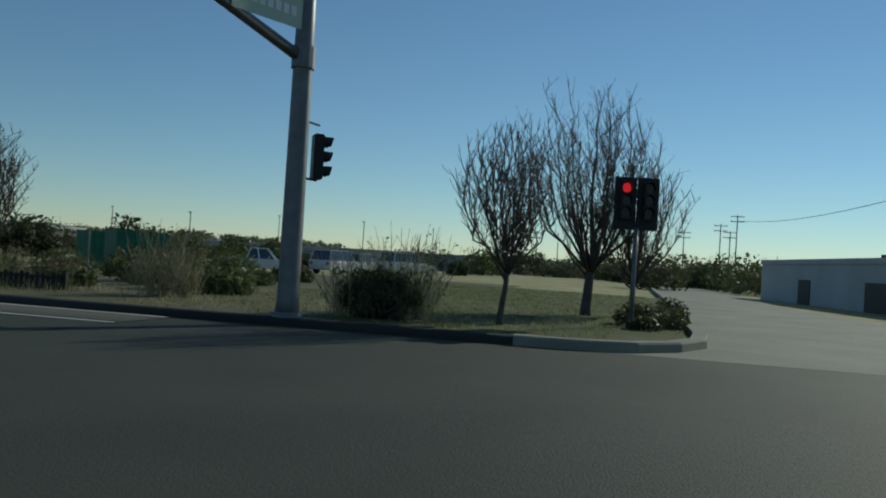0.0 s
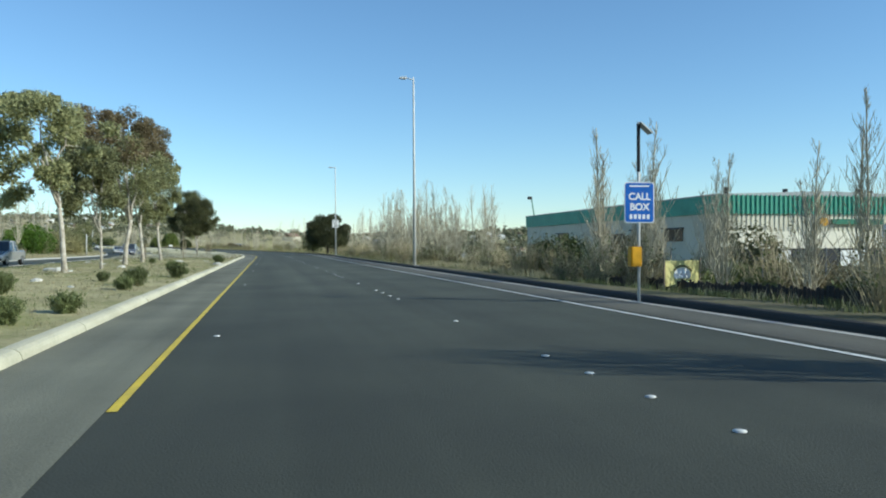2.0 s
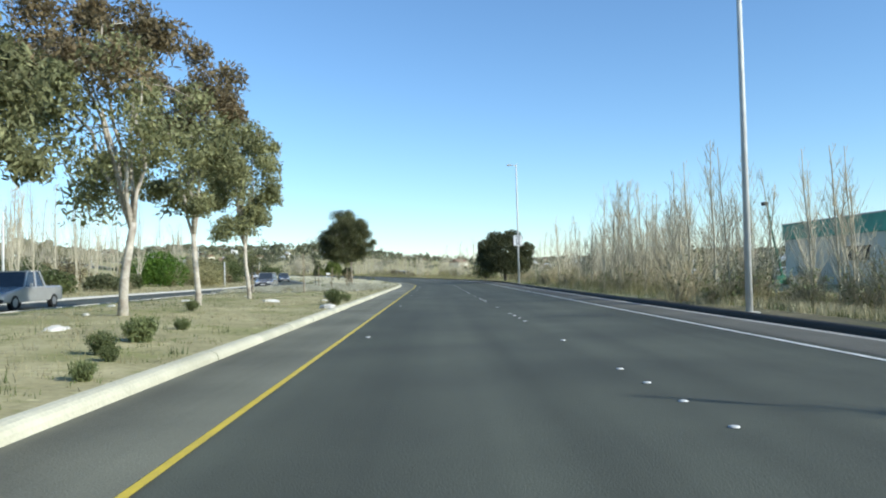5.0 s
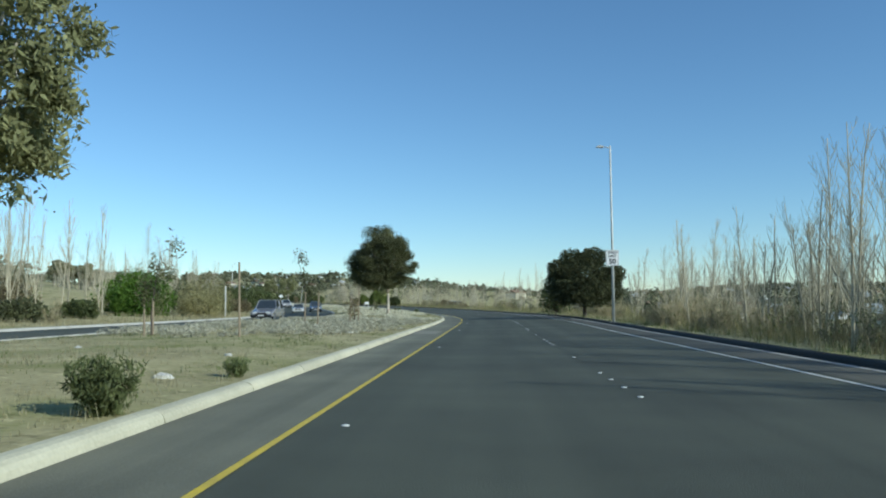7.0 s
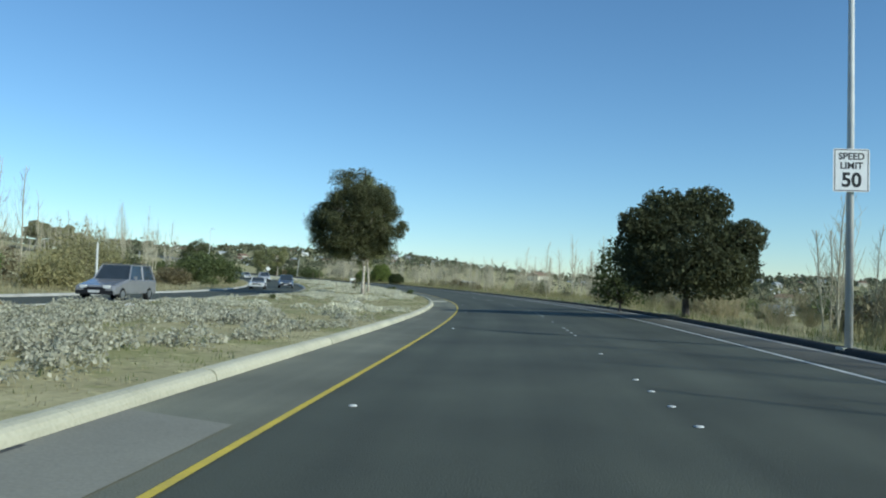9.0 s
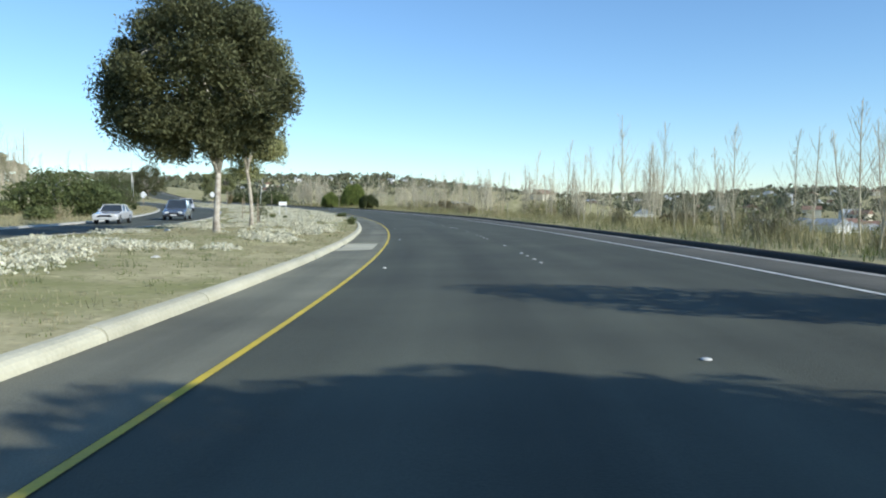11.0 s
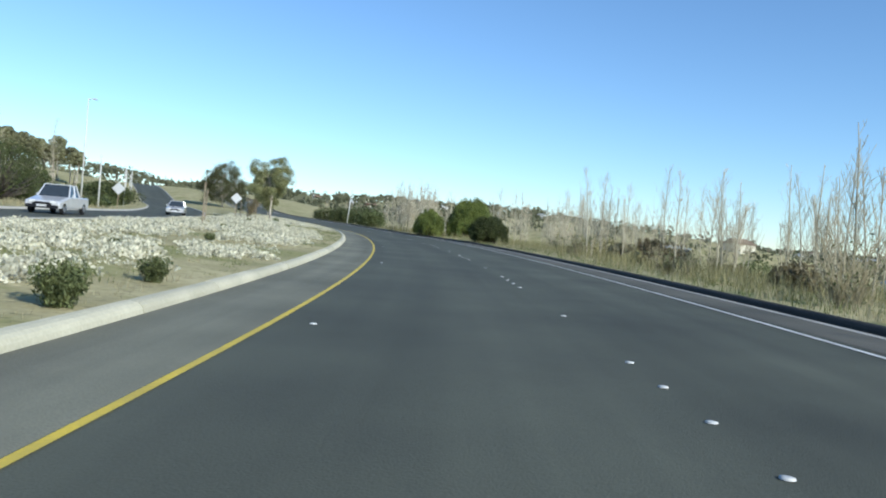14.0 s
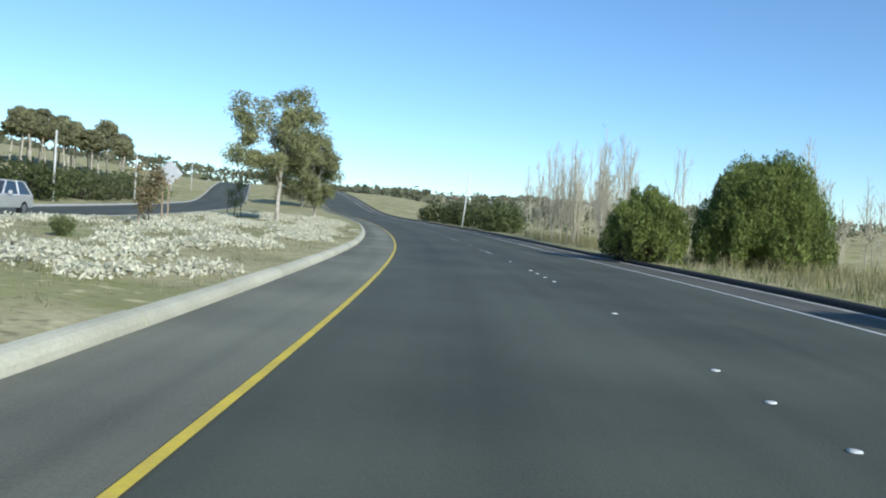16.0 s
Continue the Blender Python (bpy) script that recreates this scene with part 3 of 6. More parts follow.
def eucalyptus(seed, fork, trunk_r, lean, crown, leaves, leaf_material, label, top_material=None, extra=(), full=1.0):
    """A gum tree: pale forked trunk, open crown of hanging leaf clumps. crown: centre x, y, z and radii."""
    rng = np.random.default_rng(seed)
    trunk_r *= 0.72
    root = thing("eucalyptus_tree", label, "tree", "median eucalyptus trees")
    cc, cr = Vector(crown[:3]), Vector(crown[3:])
    t = Geo()
    pts = bent(rng, (0, 0, -0.1), (lean, 0.02, 1), fork, 5, 0.045)
    t.tube(pts, [trunk_r * 1.4] + taper(trunk_r, trunk_r * 0.78, 5), 10)
    part("trunk", t, M_EUCB, root, smooth=True)
    limbs, nodes = Geo(), []
    for i in range(6):
        a = 2 * math.pi * (i + rng.uniform(-0.3, 0.3)) / 6
        o = rng.uniform(0.25, 0.62)
        goal = cc + Vector((math.cos(a) * cr.x * o, math.sin(a) * cr.y * o, cr.z * rng.uniform(-0.1, 0.7)))
        st = pts[-1] if i % 2 == 0 else pts[-2].lerp(pts[-1], rng.uniform(0.2, 0.9))
        lp = [st.lerp(goal, k / 6) + Vector(rng.normal(size=3)) * 0.09 * (0 if k in (0,) else 1) + Vector((0, 0, 0.25 * math.sin(k / 6 * 3.14))) for k in range(7)]
        limbs.tube(lp, taper(trunk_r * 0.55, trunk_r * 0.16, 7), 7)
        nodes += lp[2:]
    clumps = [Vector(e) for e in extra]
    while len(clumps) < int((34 + 4.2 * cr.x * cr.z) * full) + len(extra):
        d = Vector(rng.normal(size=3)).normalized()
        r = rng.uniform(0.45, 1.0) ** 0.6
        wob = 1 + 0.45 * noise.noise(d * 1.9 + Vector((seed, 0, 0)))
        p = cc + Vector((d.x * cr.x, d.y * cr.y, d.z * cr.z)) * r * wob
        if p.z > fork * 0.62:
            clumps.append(p)
    spots, high = [], []
    for p in clumps:
        q = min(nodes, key=lambda v: (v - p).length)
        mid = q.lerp(p, 0.5) + Vector((0, 0, 0.12))
        limbs.tube([q, mid, p], [trunk_r * 0.17, trunk_r * 0.10, 0.008], 5)
        m = int(1.7 * leaves / len(clumps) * rng.uniform(0.6, 1.4))
        w = 0.078 * (cr.x + cr.z) / 2 + 0.10
        s = np.clip(rng.normal(size=(m, 3)), -1.8, 1.8) * np.array([w, w, w * 0.8]) * rng.uniform(0.6, 1.35)
        s[:, 2] -= np.abs(s[:, 0]) * 0.25
        (high if top_material and p.z > cc.z + cr.z * rng.uniform(-0.3, 0.5) else spots).append(np.array(p) + s)
    part("branchwork", limbs, M_EUCB, root, smooth=True)
    part("crown", blades("crown", leaf_quads(rng, np.concatenate(spots), 0.185, 0.062, hang=0.5), leaf_material), None, root)
    if high:
        part("upper_crown", blades("upper_crown", leaf_quads(rng, np.concatenate(high), 0.185, 0.062, hang=0.45), top_material), None, root, "russet-brown upper leaves")
    return root


def bare_tree(seed, height, width, trunk_r, fork, label, name="bare_tree", twigs=4, shift=(0.0, 0.0)):
    """A leafless vase-shaped tree with upswept limbs and many fine twigs."""
    rng = np.random.default_rng(seed)
    root = thing(name, label, "tree", "leafless street trees")
    t, b = Geo(), Geo()
    pts = bent(rng, (0, 0, -0.1), (rng.uniform(-0.06, 0.06), 0, 1), height * fork, 4, 0.04)
    t.tube(pts, [trunk_r * 1.3] + taper(trunk_r, trunk_r * 0.8, 4), 9)
    part("trunk", t, M_BARE, root, smooth=True)
    n = 22
    for i in range(n):
        a = 2 * math.pi * (i * 0.618 + rng.uniform(-0.05, 0.05))
        o = math.sqrt((i + 0.5) / n)
        goal = Vector((shift[0] + math.cos(a) * o * width * 0.46, shift[1] + math.sin(a) * o * width * 0.46, height * (1.0 - 0.30 * o * o) * rng.uniform(0.93, 1.0)))
        st = pts[-1] if i % 3 else pts[-2].lerp(pts[-1], rng.uniform(0.1, 0.9))
        lp = []
        for k in range(9):
            u = k / 8
            p = st.lerp(goal, u)
            bow = math.sin(u * 3.14) * 0.16 * o * width
            lp.append(p + Vector((math.cos(a) * bow, math.sin(a) * bow, 0)) + Vector(rng.normal(size=3)) * 0.035 * (k > 0))
        b.tube(lp, taper(trunk_r * rng.uniform(0.24, 0.38), 0.006, 9), 5)
        for j in range(13):
            k = 1 + j % 7
            c = rng.uniform(0, 2 * math.pi)
            sp = bent(rng, lp[k].lerp(lp[k + 1], rng.uniform()), (math.cos(c) * 0.55 + math.cos(a) * 0.2, math.sin(c) * 0.55 + math.sin(a) * 0.2, 0.9), height * rng.uniform(0.10, 0.24), 4, 0.12, 0.10)
            b.tube(sp, taper(0.010, 0.0045, 5), 4, cap=False)
            for _ in range(twigs):
                c = rng.uniform(0, 2 * math.pi)
                tp = bent(rng, sp[1 + int(rng.integers(0, 3))], (math.cos(c) * 0.6, math.sin(c) * 0.6, 0.9), height * rng.uniform(0.04, 0.10), 2, 0.2, 0.1)
                b.tube(tp, taper(0.006, 0.0035, 3), 3, cap=False)
    part("branchwork", b, M_BARE, root, smooth=True)
    return root


def poplar(seed, height, spread, label, stems=1, brush=5.2, low=0.14):
    """A slender leafless poplar with steep branches."""
    rng = np.random.default_rng(seed)
    root = thing("bare_poplar", label, "tree", "bare poplars")
    t, b = Geo(), Geo()
    for k in range(stems):
        o = Vector((rng.uniform(-0.5, 0.5), rng.uniform(-0.5, 0.5), -0.15)) if k else Vector((0, 0, -0.15))
        h = height * (1 if not k else rng.uniform(0.6, 0.95))
        pts = bent(rng, o, (rng.uniform(-0.07, 0.07), rng.uniform(-0.07, 0.07), 1), h, 8, 0.035, 0.02)
        r = 0.0062 * h + 0.010
        t.tube(pts, taper(r, 0.012, 9), 6)
        nb = int(h * brush)
        for i in range(nb):
            u = rng.uniform(low, 0.95)
            f = u * 8
            st = pts[int(f)].lerp(pts[min(int(f) + 1, 8)], f - int(f))
            c = rng.uniform(0, 2 * math.pi)
            le = spread * (1.15 - u) * rng.uniform(0.5, 1.2)
            bp = bent(rng, st, (math.cos(c) * 0.6, math.sin(c) * 0.6, 1), le * 1.15, 4, 0.08, 0.09)
            b.tube(bp, taper(max(0.016 * (1.1 - u), 0.007), 0.004, 5), 4, cap=False)
            for _ in range(3):
                c = rng.uniform(0, 2 * math.pi)
                tp = bent(rng, bp[1 + int(rng.integers(0, 3))], (math.cos(c) * 0.4, math.sin(c) * 0.4, 1), le * 0.5, 2, 0.10, 0.08)
                b.tube(tp, taper(0.006, 0.0035, 3), 3, cap=False)
    part("trunk", t, M_POPB, root, smooth=True)
    part("branchwork", b, M_POPB, root)
    return root


def lump_points(rng, n, lobes, shell=0.75, rag=1.0):
    """Points in the outer part of several overlapping ellipsoids."""
    out = []
    for cx, cy, cz, rx, ry, rz, share in lobes:
        m = int(n * share)
        d = rng.normal(size=(m, 3))
        d /= np.linalg.norm(d, axis=1)[:, None]
        wob = np.array([1 + 0.26 * rag * noise.noise(Vector(v * 2.6) + Vector((cx, cy, cz))) + 0.24 * rag * noise.noise(Vector(v * 6) + Vector((cy, cz, cx))) for v in d])
        r = (shell + (1 - shell) * rng.uniform(size=m) ** 0.6) * wob
        p = d * r[:, None] * np.array([rx, ry, rz]) + np.array([cx, cy, cz])
        out.append(p[p[:, 2] > 0.02])
    return np.concatenate(out)


def shrub(seed, lobes, leaves, material, label, leaf=0.16, name="shrub", category="shrub", group="", trunk=None, hang=0.1, bark=None, rag=1.0, slim=0.46):
    """A leafy mass of several lobes on stems or a short trunk."""
    rng = np.random.default_rng(seed)
    root = thing(name, label, category, group)
    st = Geo()
    if trunk:
        pts = bent(rng, (0, 0, -0.1), (0.03, 0, 1), trunk[0], 4, 0.04)
        part("trunk", Geo().tube(pts, taper(trunk[1] * 1.2, trunk[1] * 0.8, 5), 8), bark or M_BARE, root, smooth=True)
        base = pts[-1]
    else:
        base = Vector((0, 0, -0.1))
    for cx, cy, cz, rx, ry, rz, share in lobes:
        for _ in range(4):
            e = Vector((cx + rng.uniform(-0.5, 0.5) * rx, cy + rng.uniform(-0.5, 0.5) * ry, cz + rng.uniform(-0.1, 0.5) * rz))
            st.tube([base, base.lerp(e, 0.5) + Vector(rng.normal(size=3)) * 0.06, e], [trunk[1] * 0.5 if trunk else 0.04, 0.03, 0.012], 5)
    part("branchwork" if trunk else "stemwork", st, bark or M_BARE, root, smooth=True)
    q = np.concatenate([leaf_quads(rng, lump_points(rng, leaves * 1.1, lobes, 0.80, rag), leaf * 0.82, leaf * slim, hang=hang), leaf_quads(rng, lump_points(rng, leaves * 0.35, lobes, 0.35), leaf * 1.9, leaf * 2.6 * slim, hang=hang)])
    part("foliage", blades("foliage", q, material), None, root)
    return root


def twig_shrub(seed, height, width, label, leafy=0, material=None):
    """A thicket of dry upright stems with a few leaves."""
    rng = np.random.default_rng(seed)
    root = thing("dry_shrub", label, "shrub", "dry shrubs on the verge")
    st = Geo()
    tips = []
    for _ in range(60):
        a, r = rng.uniform(0, 2 * math.pi), rng.uniform(0, 0.35) * width
        o = rng.uniform(0.05, 0.5)
        bp = bent(rng, (math.cos(a) * r, math.sin(a) * r, -0.08), (math.cos(a) * o, math.sin(a) * o, 1), height * rng.uniform(0.45, 1.0), 4, 0.12, 0.04)
        st.tube(bp, taper(0.014, 0.005, 5), 3, cap=False)
        for _ in range(4):
            c = rng.uniform(0, 2 * math.pi)
            tp = bent(rng, bp[int(rng.integers(1, 4))], (math.cos(c) * 0.7, math.sin(c) * 0.7, 0.8), height * rng.uniform(0.12, 0.3), 2, 0.2)
            st.tube(tp, taper(0.007, 0.004, 3), 3, cap=False)
            tips.append(tp[-1])
    part("stemwork", st, M_TWIG, root)
    if leafy:
        c = np.array([tips[int(rng.integers(0, len(tips)))] for _ in range(leafy)]) + rng.normal(size=(leafy, 3)) * 0.035 * height
        part("foliage", blades("foliage", leaf_quads(rng, c, 0.09, 0.045), material or M_BUSH), None, root)
    return root


def put(ob, x, y, turn=0.0, size=1.0, sink=0.03):
    p = on_ground(x, y, sink)
    ob.matrix_basis = Matrix.Translation(p) @ Matrix.Rotation(radians(turn), 4, "Z") @ Matrix.Diagonal((size, size, size, 1))
    return ob


def again(ob, x, y, turn=0.0, size=1.0, sink=0.03, tall=1.0):
    """A copy of a thing that stands on the ground elsewhere."""
    c = copy_thing(ob, Matrix.Identity(4))
    c.matrix_basis = Matrix.Translation(on_ground(x, y, sink)) @ Matrix.Rotation(radians(turn), 4, "Z") @ Matrix.Diagonal((size, size, size * tall, 1))
    return c


# the row of gum trees on the median
put(eucalyptus(11, 3.0, 0.14, -0.06, (-1.2, 0.0, 5.1, 2.5, 2.3, 1.7), 11000, M_EUC, "tall eucalyptus with a pale forked trunk and open olive crown",
               extra=((-1.8, 0.2, 3.0), (-1.5, 0.1, 3.1), (-2.0, 0, 2.7)), full=0.72), 17.2, 68.1)
put(eucalyptus(12, 2.0, 0.09, -0.05, (-0.5, 0.0, 4.0, 1.4, 1.4, 1.75), 9000, M_EUC, "smaller eucalyptus with drooping olive leaves and a thin trunk", full=0.72), 17.2, 75.0)
put(eucalyptus(13, 2.6, 0.17, 0.0, (-0.6, 0.0, 6.1, 2.7, 2.5, 2.9), 14000, M_EUC, "large eucalyptus with a russet-topped crown and a white trunk", M_EUCBR, full=0.8), 17.1, 81.7)
put(eucalyptus(14, 2.8, 0.15, 0.02, (-0.2, 0.0, 6.0, 2.1, 2.1, 2.7), 13000, M_EUC, "eucalyptus with russet-brown upper leaves and a pale trunk", M_EUCBR, full=0.8), 17.0, 88.6)
put(eucalyptus(15, 2.6, 0.13, 0.0, (-0.35, 0.0, 5.3, 1.55, 1.5, 2.8), 12000, M_EUC, "eucalyptus with hanging grey-green leaves and a smooth trunk"), 17.3, 95.1)
# the shaded look of this crown is put into its darker leaf copy
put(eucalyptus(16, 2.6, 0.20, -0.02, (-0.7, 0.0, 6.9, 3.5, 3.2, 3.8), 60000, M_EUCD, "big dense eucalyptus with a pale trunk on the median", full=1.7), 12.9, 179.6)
put(eucalyptus(17, 3.0, 0.14, 0.0, (-0.4, 0.9, 6.7, 2.0, 2.2, 3.9), 42000, M_EUC, "rounded eucalyptus with bright olive leaves near a gutter inlet", full=1.5), 12.15, 186.2)
put(eucalyptus(18, 2.4, 0.16, 0.02, (-0.3, 0.0, 4.9, 2.4, 2.4, 2.6), 15000, M_EUC, "open-crowned eucalyptus where the road starts to climb", full=0.85), -30.5, 299.9)
put(eucalyptus(19, 1.4, 0.16, 0.0, (-0.2, 0.0, 4.0, 1.9, 2.0, 3.1), 20000, M_EUC, "dense olive eucalyptus beside a taller one on the climb"), -40.1, 317.2)
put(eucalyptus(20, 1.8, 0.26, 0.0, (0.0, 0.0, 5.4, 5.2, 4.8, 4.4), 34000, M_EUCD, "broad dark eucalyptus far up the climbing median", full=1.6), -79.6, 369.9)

# leafless trees on the corner
put(bare_tree(21, 3.5, 2.0, 0.055, 0.30, "leafless street tree with upswept dark branches by the kerb", twigs=5, shift=(-0.5, 0.25)), 33.2, 40.6)
put(bare_tree(22, 3.75, 2.0, 0.06, 0.30, "slender leafless tree on the corner lawn"), 35.0, 30.8)
put(bare_tree(23, 5.5, 3.6, 0.13, 0.22, "broad leafless tree with many fine twigs on the lawn", twigs=6), 40.3, 29.4)
put(bare_tree(24, 4.0, 2.5, 0.08, 0.25, "leafless tree behind a broader one on the lawn"), 40.9, 28.3)

# evergreen oaks on the verge
put(shrub(31, [(0, 0, 3.0, 2.4, 2.4, 1.9, 0.3), (1.6, 0.3, 2.2, 1.5, 1.8, 1.35, 0.17), (-1.5, 0.2, 2.5, 1.5, 1.7, 1.5, 0.17), (-0.9, 0, 4.4, 1.2, 1.3, 1.0, 0.1), (0.7, 0.3, 4.7, 1.2, 1.2, 0.9, 0.1),
               (2.3, -0.3, 3.4, 0.9, 1.0, 0.8, 0.07), (-2.1, -0.4, 3.8, 0.9, 1.0, 0.8, 0.07), (0.2, -1.4, 2.0, 1.9, 1.3, 1.2, 0.1)], 32000, M_OAK,
          "dark dense evergreen oak with an uneven spreading crown on the verge", 0.12, "evergreen_oak", "tree", trunk=(1.3, 0.15)), 32.95, 146.9, 0, 1.0)
put(shrub(32, [(0, 0, 2.5, 1.3, 1.4, 1.7, 0.6), (0.6, 0, 1.6, 1.2, 1.2, 1.0, 0.25), (-0.7, 0, 1.7, 0.9, 1.0, 1.1, 0.2)], 3000, M_BUSH,
          "small grey-green twiggy tree beside a dark oak on the verge", 0.13, "small_tree", "tree", trunk=(0.8, 0.07)), 31.3, 155.5)

# poplars: place and height
POP_H = (6.2, 7.2, 5.2, 6.6, 4.6, 4.8, 4.4)
POP = [put(poplar(40 + i, h, sp, "slender leafless poplar with pale steep branches on the verge", st), x, y)
       for i, (h, sp, st, x, y) in enumerate([(6.2, 2.0, 1, 36.4, 90.6), (7.2, 2.6, 1, 36.3, 109.3), (5.2, 1.8, 2, 33.9, 98.0), (6.6, 2.2, 1, 36.1, 105.0), (4.6, 1.5, 3, 35.0, 92.0)])]
POP += [put(poplar(46 + i, h, 1.25, "brushy column of pale leafless poplar shoots behind the berm", 3, 13.0, 0.05), x, y) for i, (h, x, y) in enumerate([(4.8, 36.9, 50.2), (4.4, 38.2, 58.0)])]
rng = np.random.default_rng(7)
spots = [(36.5, 62.8, 6.0), (36.6, 59.0, 5.6), (36.5, 54.7, 4.0), (36.6, 51.3, 3.8), (37.0, 48.3, 4.6), (37.6, 47.9, 3.6), (39.5, 64.5, 4.2), (36.9, 60.2, 4.4), (37.2, 44.5, 2.6), (32.4, 200.7, 7.3), (36.2, 208.5, 7.9), (30.4, 226.5, 7.8), (34.0, 221.0, 7.0), (31.6, 214.5, 6.4), (27.6, 236.0, 7.4)]
for _ in range(60):
    y = rng.uniform(88, 128)
    spots.append((rng.uniform(34.2, 41), y, rng.uniform(4.4, 6.4) - 0.012 * (y - 88)))
for _ in range(18):
    spots.append((rng.uniform(35.2, 42), rng.uniform(128, 144), rng.uniform(4.2, 6.0)))
for n, s0, s1, d0, d1, h0, h1 in ((18, 162, 194, 12.5, 18, 3.2, 4.8), (22, 194, 232, 13, 20, 3.6, 5.8), (28, 232, 272, 13.5, 22, 4.0, 6.0), (30, 303, 330, 10.5, 15, 5.0, 7.2), (20, 272, 300, 17, 27, 4.8, 6.6), (20, 300, 350, 17, 40, 6.5, 7.9), (8, 345, 420, 12, 20, 4, 6)):
    for _ in range(n):
        p = at(rng.uniform(s0, s1), rng.uniform(d0, d1))
        spots.append((p.x, p.y, rng.uniform(h0, h1)))
for n, s0, s1, d0, d1 in ((24, 114, 168, -38, -27), (10, 84, 200, -58, -36), (10, 200, 260, -48, -32), (24, 288, 345, -58, -31)):
    for _ in range(n):
        p = at(rng.uniform(s0, s1), rng.uniform(d0, d1))
        spots.append((p.x, p.y, rng.uniform(8.0, 10.5)))
for j, (x, y, h) in enumerate(spots):
    k = int(rng.integers(0, 5)) if j > 14 else (5, 6)[j % 2] if j < 9 else (0, 1, 3)[j % 3]
    again(POP[k], x, y, rng.uniform(0, 360), h / POP_H[k] if h < 8 else 1.3, tall=1.0 if h < 8 else h / POP_H[k] / 1.3)

# rounded bushes
def round_bush(seed, x, y, r, h, material, label, leaves=3200, leaf=0.14):
    lob = [(0, 0, h * 0.42, r, r, h * 0.58, 0.6), (r * 0.55, r * 0.2, h * 0.34, r * 0.6, r * 0.6, h * 0.42, 0.25), (-r * 0.5, -r * 0.2, h * 0.34, r * 0.62, r * 0.6, h * 0.44, 0.25)]
    return put(shrub(seed, lob, leaves, material, label, leaf), x, y, seed * 37)


round_bush(51, -7.3, 154.5, 3.4, 4.2, M_GREEN, "large rounded bright green bush beyond the oncoming lanes", 12000, 0.17)
round_bush(52, -5.5, 112, 2.6, 3.4, M_OAK, "dark green rounded bush beyond the oncoming lanes", 5200)
round_bush(53, -7.0, 103, 2.6, 3.0, M_BUSH, "olive green bush beyond the oncoming lanes", 4200)
round_bush(54, -15.4, 216.4, 4.2, 4.2, M_BUSH, "large dark green bush on the far verge", 7600, 0.2)
round_bush(55, -24.2, 239.4, 3.0, 3.2, M_BUSH, "spreading olive bush on the far verge", 3600, 0.18)
for k, (x, y, r, h) in enumerate(((-3.5, 121, 1.6, 1.9), (-9.5, 95, 2.8, 3.2), (-6, 88, 2.2, 2.4), (-10, 128, 2.6, 3.0), (-4, 131, 1.5, 1.6), (-12, 141, 2.8, 3.2), (-5.5, 141, 1.4, 1.5), (-14, 112, 3, 3.6), (-13, 166, 3.2, 3.4), (-8, 178, 2.0, 2.4), (-16, 186, 3.4, 3.6), (-11.2, 196.0, 2.0, 2.0), (-22.7, 204.8, 3.2, 3.4))):
    round_bush(260 + k, x, y, r, h, (M_BUSH, M_OAK, M_TANB)[k % 3], ("olive bush beyond the oncoming lanes", "dark evergreen bush beyond the oncoming lanes", "brownish half-bare bush beyond the oncoming lanes")[k % 3], 2600, 0.17)


def dome_bush(seed, x, y, r, h, material, label, leaves, spires=9):
    """A dense bush whose surface rises in many small upright spires."""
    rg = np.random.default_rng(seed)
    lob = [(0, 0, h * 0.42, r * 0.86, r * 0.86, h * 0.47, 0.26)]
    n = spires * 2
    for k in range(n):
        a, u = 2 * math.pi * k * 0.382, (k + 0.5) / n
        o = r * math.sqrt(u) * rg.uniform(0.86, 1.0)
        top = h * (1.0 - 0.62 * u ** 1.6) * rg.uniform(0.9, 1.06)
        up, wide = h * rg.uniform(0.15, 0.27), r * rg.uniform(0.10, 0.20)
        lob.append((math.cos(a) * o * 0.9, math.sin(a) * o * 0.9, top - up, wide, wide, up, 1.05 / n))
    return put(shrub(seed, lob, leaves, material, label, 0.085 if r > 1.1 else 0.06, hang=-0.9, rag=0.7, slim=0.28), x, y, seed * 31)


dome_bush(56, -4.7, 296.7, 2.8, 4.6, M_DOME, "rounded dense yellow-green bush on the outer verge", 95000, 40)
dome_bush(57, 1.8, 276.5, 1.9, 2.3, M_BUSH, "broad dark twiggy bush on the outer verge", 24000, 26)
dome_bush(58, -8.8, 295.0, 1.9, 2.9, M_DOME, "lower yellow-green bush on the outer verge", 24000, 20)
dome_bush(59, -9.2, 295.7, 1.2, 1.6, M_OAK, "low dark bush at the edge of the outer verge", 4000)
dome_bush(60, -35.2, 263.2, 4.6, 5.0, M_BUSH, "broad dark green bush beyond the oncoming lanes", 20000, 16)
dome_bush(61, -29.8, 254.8, 2.6, 2.6, M_OAK, "dark low bush beyond the oncoming lanes", 6000)
for k, (x, y, r, h) in enumerate(((-5.0, 166.0, 3.2, 4.6), (-7.5, 172.0, 3.0, 4.0), (-3.6, 160.5, 1.8, 2.6))):
    round_bush(280 + k, x, y, r, h, M_REED, "hazy tan twiggy thicket beyond the oncoming lanes", 7000, 0.10)
